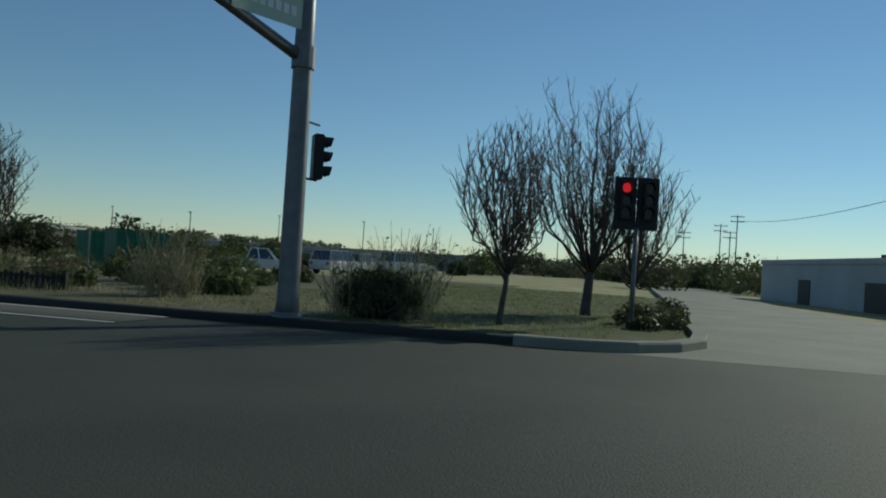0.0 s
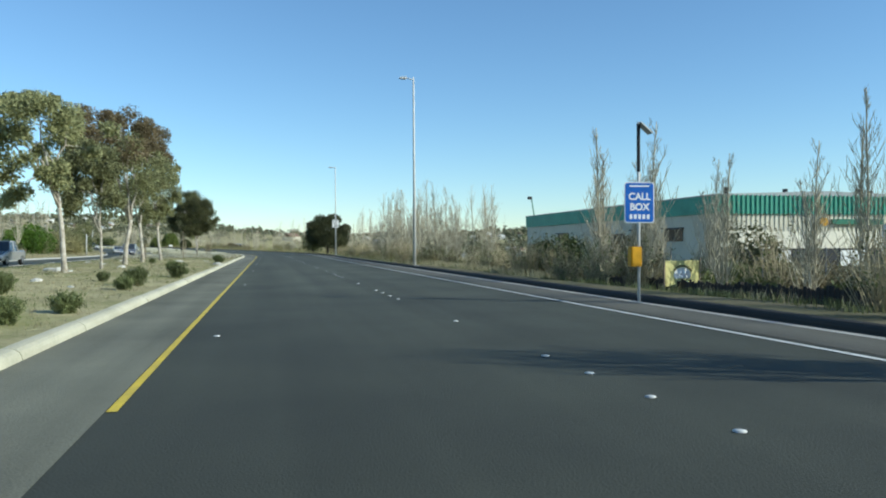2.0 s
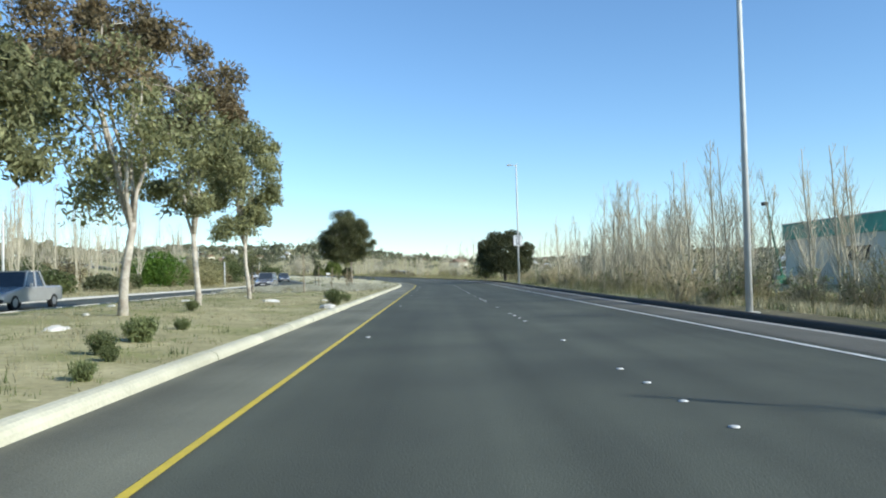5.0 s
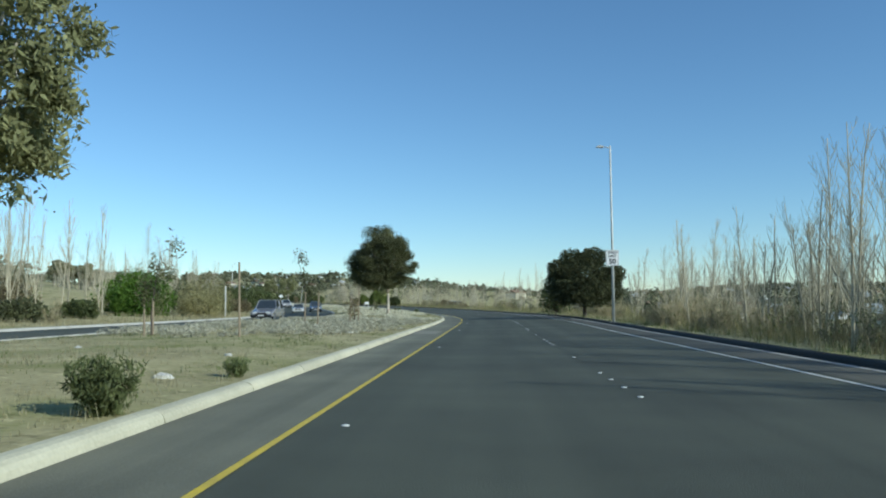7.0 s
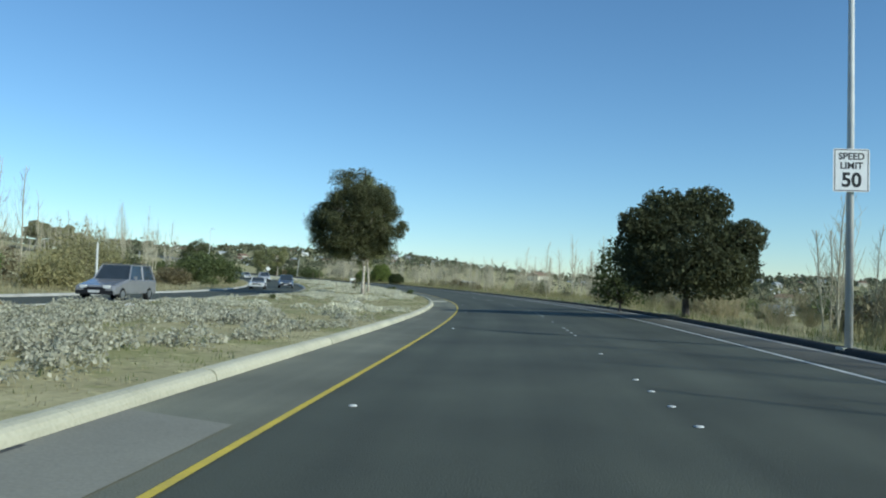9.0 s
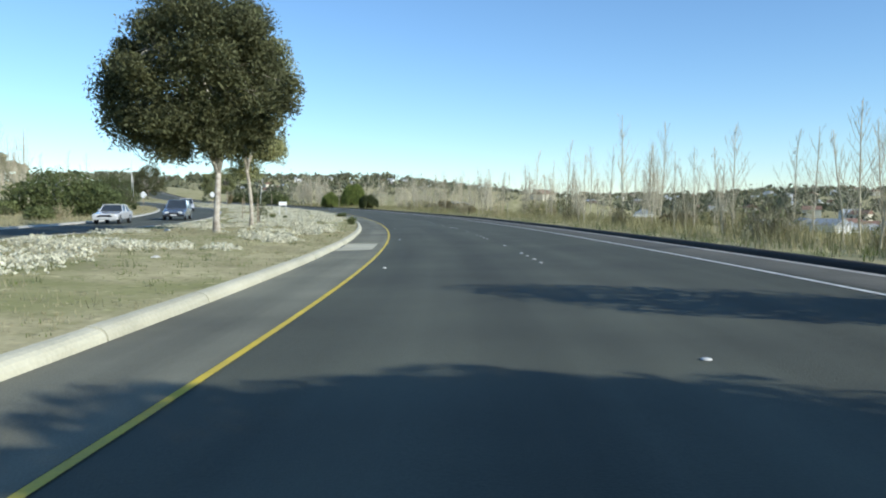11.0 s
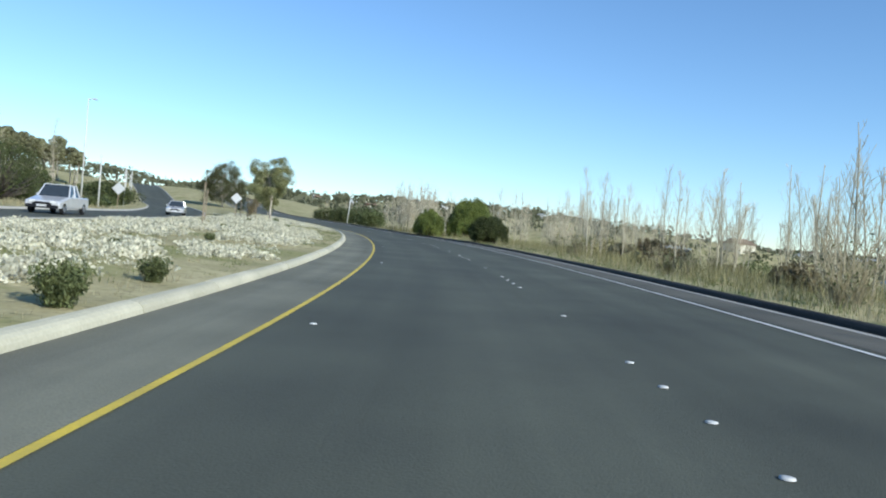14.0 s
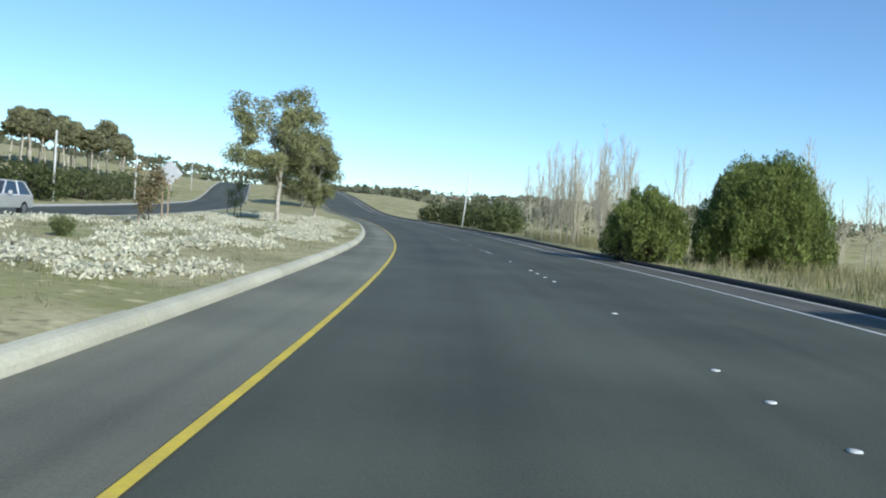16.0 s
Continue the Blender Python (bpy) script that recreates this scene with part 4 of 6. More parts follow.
# pines on the far bank
def pine(seed, h, label):
    """A tall pine with a bare pale trunk and a flat, ragged crown."""
    rg = np.random.default_rng(seed)
    lob = []
    for k in range(12):
        a, u = 2.4 * k, k / 11
        o = h * 0.19 * math.sqrt(rg.uniform(0.1, 1)) * (1.15 - 0.5 * u)
        lob.append((math.cos(a) * o, math.sin(a) * o, h * (0.66 + 0.30 * u), h * rg.uniform(0.08, 0.14), h * rg.uniform(0.08, 0.14), h * rg.uniform(0.04, 0.07), 0.085))
    return shrub(seed, lob, 3200, M_PINE, label, 0.22, "pine_tree", "tree", "pines on the bank", trunk=(h * 0.66, 0.13), bark=M_EUCB)


PINES = [put(pine(140 + k, 8.0, "tall pine with a bare trunk on the far bank"), x, y) for k, (x, y) in enumerate(((-119.9, 358.9), (-125.2, 354.2), (-114.6, 364.5)))]
for k in range(24):
    u, v = rng.uniform(-10, 9), rng.uniform(-8, 10)
    again(PINES[k % 3], -120 + 0.64 * u - 0.77 * v, 359 + 0.77 * u + 0.64 * v, rng.uniform(0, 360), rng.uniform(0.95, 1.2), tall=rng.uniform(0.85, 1.1))
# low scrub along the far verge
for k in range(58):
    s = 205 + k * 3.2
    p = at(s + rng.uniform(-1, 1), rng.uniform(-31, -25.2))
    h = rng.uniform(0.6, 1.3) if s < 334 else rng.uniform(1.9, 3.4)
    round_bush(200 + k, p.x, p.y, h * rng.uniform(0.9, 1.5), h, (M_BUSH, M_OAK, M_WEED)[k % 3], ("dark green scrub on the far verge", "dense dark bush on the far verge", "grey-green scrub on the far verge")[k % 3], 1500, 0.17)
for k, (s, d, r, h) in enumerate([(338, 12, 2.2, 2.6), (347, 13, 3.0, 3.4), (358, 12, 2.4, 2.8), (371, 12, 2.4, 2.6), (330, -27, 3, 3.2), (346, -27, 3, 3.0), (375, -28, 3, 3.5), (296, -30, 2.4, 3.4), (300, -27.5, 1.8, 2.0)]):
    p = at(s, d)
    round_bush(60 + k, p.x, p.y, r, h, M_BUSH, "dark green bush along the climbing road", 2600, 0.2)

# ---- poles, signs, signals ----
def street_lamp(x, y, label, up=0.0):
    root = thing("street_lamp", label, "street lamp", "street lamps")
    part("base_plate", Geo().box(-0.2, -0.2, 0.0, 0.2, 0.2, 0.06), M_CONC, root, bevel=0.01)
    part("pole", Geo().tube([(0, 0, 0.05), (0, 0, 5), (-0.02, 0, 10.0 + up)], [0.085, 0.07, 0.05], 12), M_STEELP, root, smooth=True)
    part("arm", Geo().tube([(0, 0, 9.86 + up), (-0.25, 0, 9.93 + up), (-0.45, 0, 9.94 + up)], [0.03, 0.028, 0.028], 8), M_STEELP, root, smooth=True)
    part("lantern", Geo().prism([(-0.85, 9.9 + up), (-0.45, 9.88 + up), (-0.37, 9.95 + up), (-0.5, 10.03 + up), (-0.78, 10.0 + up)], -0.12, 0.12), M_SIGNB, root, "flat grey lamp head", bevel=0.015)
    root.matrix_basis = Matrix.Translation(on_ground(x, y, 0.02))
    return root


def letters(text, size, material, parent, m, name="lettering", depth=0.002, bold=0.0):
    cu = bpy.data.curves.new(name, "FONT")
    cu.body, cu.size, cu.align_x, cu.align_y, cu.extrude, cu.offset = text, size, "CENTER", "CENTER", depth, bold
    tmp = bpy.data.objects.new(name, cu)
    me = bpy.data.meshes.new_from_object(tmp)
    bpy.data.objects.remove(tmp)
    me.materials.clear()
    me.materials.append(material)
    ob = part(name, me, None, parent)
    ob.matrix_basis = m
    return ob


def rounded(w, h, r, n=4):
    pts = []
    for cx, cz, a0 in ((w / 2 - r, h / 2 - r, 0), (-w / 2 + r, h / 2 - r, 90), (-w / 2 + r, -h / 2 + r, 180), (w / 2 - r, -h / 2 + r, 270)):
        for k in range(n + 1):
            a = radians(a0 + 90 * k / n)
            pts.append((cx + r * math.cos(a), cz + r * math.sin(a)))
    return pts


def plate(w, h, r=0.03, y0=-0.004, y1=0.0, z=0.0):
    return Geo().prism([(x, zz + z) for x, zz in rounded(w, h, r)], y0, y1)


FACE = Matrix.Rotation(radians(90), 4, "X")

street_lamp(32.75, 79.7, "tall pale street lamp with a flat head on a short arm", 0.6)
street_lamp(32.6, 129.7, "tall pale street lamp that carries a speed limit sign", 0.45)
street_lamp(-38.9, 277.4, "tall pale street lamp beyond the oncoming lanes", 0.5).rotation_euler.z = radians(205)

sp = thing("speed_limit_sign", "white speed limit sign with black numerals on a lamp pole", "road sign")
part("panel", plate(0.76, 0.92, 0.05), M_SIGNW, sp)
bd = Geo()
for x0, z0, x1, z1 in ((-0.35, 0.425, 0.35, 0.44), (-0.35, -0.44, 0.35, -0.425), (-0.35, -0.44, -0.335, 0.44), (0.335, -0.44, 0.35, 0.44)):
    bd.box(x0, -0.007, z0, x1, -0.005, z1)
part("border", bd, M_BLACK, sp)
letters("SPEED", 0.2, M_BLACK, sp, Matrix.Translation((0, -0.006, 0.29)) @ FACE, bold=0.004)
letters("LIMIT", 0.2, M_BLACK, sp, Matrix.Translation((0, -0.006, 0.09)) @ FACE, bold=0.004)
letters("50", 0.42, M_BLACK, sp, Matrix.Translation((0, -0.006, -0.22)) @ FACE, bold=0.012)
sp.matrix_basis = Matrix.Translation((32.57, 129.58, 3.9)) @ Matrix.Rotation(radians(2), 4, "Z")

# call box
cbx = thing("call_box", "blue call box sign and orange phone box on a slim post", "call box")
part("post", Geo().tube([(0, 0, -0.1), (0, 0, 4.05)], [0.032, 0.03], 10), M_STEELP, cbx, smooth=True)
pn = part("sign_panel", plate(0.62, 0.82, 0.05, -0.045, -0.04, 2.35), M_BLUE, cbx, "blue sign with white letters")
part("panel_border", plate(0.66, 0.86, 0.06, -0.039, -0.034, 2.35), M_SIGNW, cbx)
letters("CALL", 0.205, M_SIGNW, cbx, Matrix.Translation((0, -0.047, 2.47)) @ FACE, bold=0.006)
letters("BOX", 0.205, M_SIGNW, cbx, Matrix.Translation((0, -0.047, 2.25)) @ FACE, bold=0.006)
for k in range(5):
    part("print_bar", Geo().box(-0.22 + k * 0.095, -0.047, 2.0, -0.16 + k * 0.095, -0.045, 2.1), M_SIGNW, cbx)
part("print_bar", Geo().box(-0.22, -0.047, 2.68, 0.22, -0.045, 2.71), M_SIGNW, cbx)
part("phone_box", Geo().box(-0.22, -0.13, 1.0, 0.02, 0.08, 1.42), M_ORANGE, cbx, "orange phone housing", bevel=0.02)
part("phone_door", Geo().box(-0.2, -0.145, 1.05, 0.0, -0.131, 1.37), M_ORANGE, cbx, bevel=0.006)
part("top_pole", Geo().tube([(0, 0, 3.0), (0, 0, 4.0)], [0.04, 0.04], 8), M_BLACK, cbx)
part("solar_panel", Geo().prism([(0.0, 4.02), (0.26, 3.80), (0.275, 3.82), (0.015, 4.045)], -0.13, 0.13), M_SIGNB, cbx, "small tilted solar panel")
cbx.matrix_basis = Matrix.Translation(on_ground(32.3, 51.3, 0.0)) @ Matrix.Rotation(radians(-4), 4, "Z")

# banner
bn = thing("banner", "pale yellow banner with a white oval on two stakes", "banner")
part("sheet", Geo().box(-0.85, -0.01, 0.35, 0.85, 0.01, 1.4), mat("banner_yellow", (0.72, 0.66, 0.27), (0.64, 0.57, 0.22), rough=0.7), bn)
ov = Geo().poly([(0.42 * math.cos(a), -0.016, 0.82 + 0.30 * max(math.sin(a), -0.5)) for a in (2 * math.pi * k / 24 for k in range(24))])
part("emblem", ov, M_SIGNW, bn)
ar = Geo()
for k in range(9):
    a0, a1 = radians(20 + k * 15.5), radians(33 + k * 15.5)
    ar.poly([(0.5 * math.cos(a0), -0.017, 0.84 + 0.38 * math.sin(a0)), (0.5 * math.cos(a1), -0.017, 0.84 + 0.38 * math.sin(a1)), (0.43 * math.cos(a1), -0.017, 0.84 + 0.31 * math.sin(a1)), (0.43 * math.cos(a0), -0.017, 0.84 + 0.31 * math.sin(a0))])
part("arc", ar, M_BLACK, bn)
for x in (-0.88, 0.88):
    part("stake", Geo().box(x - 0.025, -0.03, -0.1, x + 0.025, 0.02, 1.5), M_WOOD, bn)
bn.matrix_basis = Matrix.Translation((35.55, 55.3, -0.14)) @ Matrix.Rotation(radians(4), 4, "Z") @ Matrix.Diagonal((0.62, 1.0, 0.66, 1))


def signal_head(parent_thing, z, lit=False):
    """Three hooded lenses in a black housing, facing -y."""
    body = part("housing", Geo().box(-0.14, -0.08, z - 0.40, 0.14, 0.10, z + 0.40), M_BLACK, parent_thing, bevel=0.02)
    for k, dz in enumerate((0.26, 0.0, -0.26)):
        hood = Geo()
        n = 14
        for y in (-0.08, -0.26):
            for i in range(n + 1):
                a = radians(-35 + 250 * i / n)
                hood.v.append(Vector((0.118 * math.cos(a), y if y > -0.1 else y + 0.04 * (1 - math.sin(a)), z + dz + 0.118 * math.sin(a))))
        hood.f += [(i, i + 1, n + 2 + i, n + 1 + i) for i in range(n)]
        part("visor", hood, M_BLACK, parent_thing)
        lens = Geo().poly([(0.10 * math.cos(a), -0.085, z + dz + 0.10 * math.sin(a)) for a in (2 * math.pi * i / 16 for i in range(16))])
        part("lens", lens, M_RED if (lit and k == 0) else M_LENS, parent_thing, "lit red lens" if (lit and k == 0) else "")
    return body


M_LENS = mat("dark_lens", (0.03, 0.03, 0.03), rough=0.2, scale=4)
M_RED = mat("red_lens", (0.6, 0.02, 0.02), rough=0.3)
M_RED.node_tree.nodes["Principled BSDF"].inputs["Emission Color"].default_value = (1, 0.02, 0.03, 1)
M_RED.node_tree.nodes["Principled BSDF"].inputs["Emission Strength"].default_value = 0.8

mast = thing("signal_mast", "thick grey signal mast with a long arm and side signal", "traffic signal")
part("pole", Geo().tube([(0, 0, -0.05), (0, 0, 0.3), (0, 0, 4.7), (0, 0, 7.4)], [0.24, 0.19, 0.165, 0.13], 14), M_STEEL, mast, smooth=True)
part("base_cover", Geo().tube([(0, 0, 0.0), (0, 0, 0.12)], [0.3, 0.28], 12), M_STEEL, mast)
part("collar", Geo().tube([(0, 0, 4.25), (0, 0, 4.62)], [0.2, 0.2], 14), M_STEEL, mast)
part("arm", Geo().tube([(-0.1, 0.06, 4.45), (-3.0, 1.6, 5.55), (-7.5, 4.2, 6.0)], [0.10, 0.085, 0.06], 10), M_STEEL, mast, smooth=True)
M_SIGNG = mat("street_sign_green", (0.50, 0.58, 0.46), (0.42, 0.5, 0.39), rough=0.4)
sg = part("street_sign", plate(1.5, 0.5, 0.04), M_SIGNG, mast, "pale green street name board")
sg.matrix_basis = Matrix.Translation((-0.74, 0.30, 5.12)) @ Matrix.Rotation(radians(-27), 4, "Z")
for k in range(7):
    part("print_bar", Geo().box(-0.55 + k * 0.16, -0.010, -0.06, -0.44 + k * 0.16, -0.006, 0.10), M_SIGNW, sg)
for z in (3.4, 2.42):
    part("bracket", Geo().tube([(0.1, -0.02, z), (0.62, -0.12, z)], [0.02, 0.02], 6), M_BLACK, mast)
hd = new("signal")
hd.parent = mast
hd.matrix_basis = Matrix.Translation((0.64, -0.12, 0)) @ Matrix.Rotation(radians(35), 4, "Z")
signal_head(hd, 2.84)
mast.matrix_basis = Matrix.Translation(on_ground(32.8, 34.1, 0.0))

sig = thing("corner_signal", "two dark signal heads on a slim pole, one lit red", "traffic signal")
part("pole", Geo().tube([(0, 0, -0.05), (0, 0, 2.3)], [0.055, 0.05], 10), M_STEEL, sig, smooth=True)
for x, lit in ((-0.30, True), (0.24, False)):
    bp = Geo().box(x - 0.26, 0.0, 2.25, x + 0.26, 0.03, 3.35)
    part("back_plate", bp, M_BLACK, sig, bevel=0.01)
    h2 = new("signal")
    h2.parent = sig
    h2.matrix_basis = Matrix.Translation((x, -0.1, 0))
    signal_head(h2, 2.85, lit)
sig.matrix_basis = Matrix.Translation(on_ground(37.2, 28.35, 0.23)) @ Matrix.Rotation(radians(-82), 4, "Z") @ Matrix.Diagonal((0.86, 0.86, 1.0, 1))


def diamond_sign(x, y, z, size, label, turn=0.0):
    root = thing("diamond_sign", label, "road sign", "diamond signs")
    gz = ground_at(x, y)
    part("post", Geo().box(-0.035, 0.0, gz - 0.2, 0.035, 0.06, z + size * 0.3), M_WOOD, root)
    a = size * 0.707
    part("panel", Geo().prism([(0, z + a), (-a, z), (0, z - a), (a, z)], -0.012, -0.004), M_SIGNB, root, "pale metal back of the sign", bevel=0.003)
    root.matrix_basis = Matrix.Translation((x, y, 0)) @ Matrix.Rotation(radians(turn), 4, "Z")
    return root


diamond_sign(-40.4, 284.7, 3.52, 0.95, "pale diamond warning sign seen from behind on a post", 30)
diamond_sign(-30.2, 291.3, 3.64, 0.85, "pale diamond sign on a post on the median", 30)

# notice board on two legs
nb = thing("notice_board", "blank white notice board on two posts on the median", "sign board")
part("panel", Geo().box(-0.36, -0.02, 0.93, 0.36, 0.0, 1.26), M_SIGNW, nb, bevel=0.006)
for x in (-0.31, 0.31):
    part("post", Geo().box(x - 0.02, 0.0, -0.2, x + 0.02, 0.05, 1.28), M_SIGNW, nb)
nb.matrix_basis = Matrix.Translation(on_ground(4.0, 219.7, 0.0)) @ Matrix.Rotation(radians(18), 4, "Z")

sq = thing("square_sign", "small white square sign on a post beyond the oncoming lanes", "road sign")
part("post", Geo().box(-0.04, 0.0, -0.2, 0.04, 0.06, 1.9), M_WOOD, sq)
part("panel", Geo().box(-0.38, -0.015, 1.15, 0.38, 0.0, 1.95), M_SIGNB, sq, bevel=0.004)
sq.matrix_basis = Matrix.Translation(on_ground(-17.1, 218.1, 0.0)) @ Matrix.Rotation(radians(15), 4, "Z")


def stake(x, y, h, label="weathered wooden stake on the median", tilt=2.0, r=0.035, name="wooden_stake"):
    gg = Geo().tube([(0, 0, -0.15), (0, 0, h)], [r, r * 0.9], 7)
    ob = part(name, gg, M_WOOD)
    ob.matrix_basis = Matrix.Translation(on_ground(x, y, 0.0)) @ Matrix.Rotation(radians(tilt), 4, "Y")
    return tagged(ob, label, "post", "stakes on the median")


for x, y, h in ((14.2, 108.0, 1.3), (14.5, 108.0, 1.2), (17.7, 106.9, 2.3), (18.1, 116.1, 1.5), (16.6, 120.2, 1.6), (18.6, 121.2, 1.5), (18.95, 121.5, 1.9), (15.6, 62.0, 1.5), (16.2, 62.3, 1.45), (4.5, 207.1, 1.6), (8.4, 199.1, 1.6), (-24.8, 284.5, 1.5), (-24.2, 285.0, 1.5), (-26.8, 286.6, 1.9), (-37.0, 303.2, 1.6), (-36.4, 303.8, 1.6), (-10.2, 253.7, 1.9), (-4.8, 245.0, 2.0), (11.0, 190.8, 1.2), (-3.2, 230.1, 2.0)):
    stake(x, y, h, tilt=random.uniform(-3, 3))


def utility_pole(x, y, h, label, arms=2, material=None, turn=0.0, lean=0.0):
    root = thing("utility_pole", label, "utility pole", "utility poles")
    part("pole", Geo().tube([(0, 0, -0.3), (0, 0, h)], [0.11, 0.075], 8), material or M_POLEW, root, smooth=True)
    for k in range(arms):
        z = h - 0.35 - 0.8 * k
        part("crossarm", Geo().box(-1.0, -0.06, z, 1.0, 0.06, z + 0.11), material or M_POLEW, root)
        for x0 in (-0.9, -0.45, 0.45, 0.9):
            part("insulator", Geo().tube([(x0, 0, z + 0.11), (x0, 0, z + 0.26)], [0.04, 0.03], 6), M_SIGNB, root)
    root.matrix_basis = Matrix.Translation(on_ground(x, y, 0.0)) @ Matrix.Rotation(radians(turn), 4, "Z") @ Matrix.Rotation(radians(lean), 4, "Y")
    return root


for x, y, h in ((150.3, 18.5, 8.6), (151.5, 12.9, 10.0), (151.8, 11.4, 9.0), (152, 10.4, 11.6), (145.4, 41.1, 7), (158, 25, 7)):
    utility_pole(x, y, h, "timber utility pole with crossarms beyond the side road", 2, turn=80)
wire = part("overhead_cable", Geo().tube([Vector((152, 10.4, 10.6)).lerp(Vector((58, 6, 9.6)), k / 16) - Vector((0, 0, 3.4 * 4 * (k / 16) * (1 - k / 16) * 0.5)) for k in range(17)], [0.03] * 17, 5), M_BLACK)
tagged(wire, "sagging black overhead cable above the side road", "cable")
# pale poles along the far verge and beside the climb
for s, d, h in ((107, -23.2, 5.2), (164, -23.4, 3.2), (303, -24.5, 5.4), (330, -24.5, 5.4), (360, -24.5, 5.4), (392, -24.5, 5.4), (425, -24.5, 5.4)):
    p = at(s, d)
    ob = part("pale_pole", Geo().tube([(0, 0, -0.3), (0, 0, h)], [0.09, 0.065], 8), M_STEELP, smooth=True)
    ob.matrix_basis = Matrix.Translation(on_ground(p.x, p.y, 0.0))
    tagged(ob, "plain pale pole on the far verge", "pole", "poles on the far verge")
lp = part("leaning_pole", Geo().tube([(0, 0, -0.3), (0, 0, 5.6)], [0.1, 0.07], 8), M_STEELP, smooth=True)
lp.matrix_basis = Matrix.Translation(on_ground(-35.8, 337.0, 0.0)) @ Matrix.Rotation(radians(5), 4, "Y")
tagged(lp, "pale leaning pole beside the outer kerb", "pole")


# ---- buildings ----
M_CREAM = mat("cream_metal_wall", (0.64, 0.605, 0.475), (0.55, 0.52, 0.41), rough=0.6, scale=0.4, fine=6)
M_TEAL = mat("green_fascia", (0.085, 0.35, 0.245), (0.06, 0.26, 0.18), rough=0.5, scale=0.6, fine=6)
M_ROOF = mat("metal_roof", (0.40, 0.42, 0.42), (0.3, 0.32, 0.32), rough=0.5, scale=0.5)
M_DARK = mat("dark_opening", (0.03, 0.032, 0.035), rough=0.5, scale=2)
M_SHEDW = mat("weathered_grey_wall", (0.20, 0.20, 0.19), (0.13, 0.13, 0.125), rough=0.85, scale=0.5, fine=6)
M_GREYW = mat("grey_wall", (0.46, 0.47, 0.48), (0.36, 0.37, 0.38), rough=0.8, scale=0.4, fine=5)
M_GLASS = mat("window_glass", (0.04, 0.05, 0.06), rough=0.08, scale=2, spec=0.8)

wh = thing("warehouse", "cream metal warehouse with a green ribbed fascia", "warehouse")
part("wall", Geo().box(57.4, 89.2, -0.8, 76.2, 133, 3.6), M_CREAM, wh)
part("roof", Geo().prism([(57.2, 4.9), (76.4, 4.9), (76.4, 5.0), (66.8, 5.3), (57.2, 5.0)], 89.0, 133.2), M_ROOF, wh)
part("fascia", Geo().box(57.25, 89.05, 3.55, 76.35, 133.15, 5.0), M_TEAL, wh)
rib_me = Geo().box(-0.05, -0.07, 3.5, 0.05, 0.02, 4.98).mesh("rib", M_TEAL)
for k in range(48):
    r = part("rib", rib_me, None, wh)
    r.matrix_basis = Matrix.Translation((57.5 + k * 0.4, 89.03, 0))
part("sign_band", Geo().box(67.2, 88.9, 2.75, 71.8, 89.1, 3.15), M_GREENP, wh)
part("emblem", Geo().tube([(66.5, 88.9, 2.95), (66.5, 89.12, 2.95)], [0.32, 0.32], 14), M_ORANGE, wh)
rib_low = Geo().box(-0.05, -0.03, 2.2, 0.05, 0.02, 3.5).mesh("wall_rib", M_CREAM)
for k in range(46):
    part("wall_rib", rib_low, None, wh).matrix_basis = Matrix.Translation((57.6 + k * 0.4, 89.17, 0))
part("wall_band", Geo().box(57.3, 89.06, 0.9, 76.3, 89.2, 2.2), mat("pale_wall_band", (0.78, 0.74, 0.60), (0.68, 0.64, 0.52), rough=0.7, scale=0.5, fine=8), wh, "smooth pale cream wall band")
part("loading_bay", Geo().box(58.2, 89.1, -0.8, 75.6, 89.19, 0.9), M_DARK, wh, "dark open loading bays")
for x0 in (61.4, 68.0):
    part("loading_door", Geo().box(x0, 89.03, -0.8, x0 + 2.2, 89.1, 0.75), M_SIGNW, wh, "white roller door")
part("corner_emblem", Geo().box(75.2, 88.98, 2.6, 76.1, 89.06, 3.4), M_GREENP, wh, "green square sign")
for y in (94, 100, 108, 119):
    part("window", Geo().box(57.34, y, 1.5, 57.5, y + 3.0, 2.5), M_GLASS, wh)
    part("window_hood", Geo().box(57.1, y - 0.2, 2.5, 57.5, y + 3.2, 2.62), M_DARK, wh)
part("side_door", Geo().box(57.34, 104.5, -0.8, 57.5, 107.0, 2.3), M_DARK, wh, "dark doorway")
for x, y in ((60, 92), (66, 93), (72, 92), (75, 94)):
    part("roof_vent", Geo().tube([(x, y, 4.9), (x, y, 5.75)], [0.2, 0.2], 10), M_DARK, wh)

low = thing("grey_building", "low pale grey building with a wide dark doorway", "building")
part("wall", Geo().box(0, -12, -0.3, 34, 0, 2.6), M_GREYW, low)
part("parapet", Geo().box(-0.1, -12.1, 2.5, 34.1, 0.1, 2.8), M_GREYW, low)
part("doorway", Geo().box(10.2, -0.1, -0.3, 18.0, 0.06, 1.5), M_DARK, low)
part("doorway", Geo().box(25.2, -0.1, -0.3, 27.0, 0.06, 1.5), M_DARK, low)
part("roof_vent", Geo().tube([(22, -3, 2.5), (22, -3, 3.2)], [0.35, 0.35], 12), M_DARK, low)
low.matrix_basis = Matrix.Translation((48.0, 13.0, 0)) @ Matrix.Rotation(radians(9.0), 4, "Z")

far = thing("long_warehouse", "long low distant warehouse with a pale roof edge", "warehouse")
part("wall", Geo().box(0, 0, -0.5, 18, 120, 2.3), M_GREYW, far)
part("roof", Geo().box(-0.4, -0.4, 2.3, 18.4, 120.4, 2.8), M_ROOF, far)
far.matrix_basis = Matrix.Translation((168, 28, 0)) @ Matrix.Rotation(radians(8), 4, "Z")

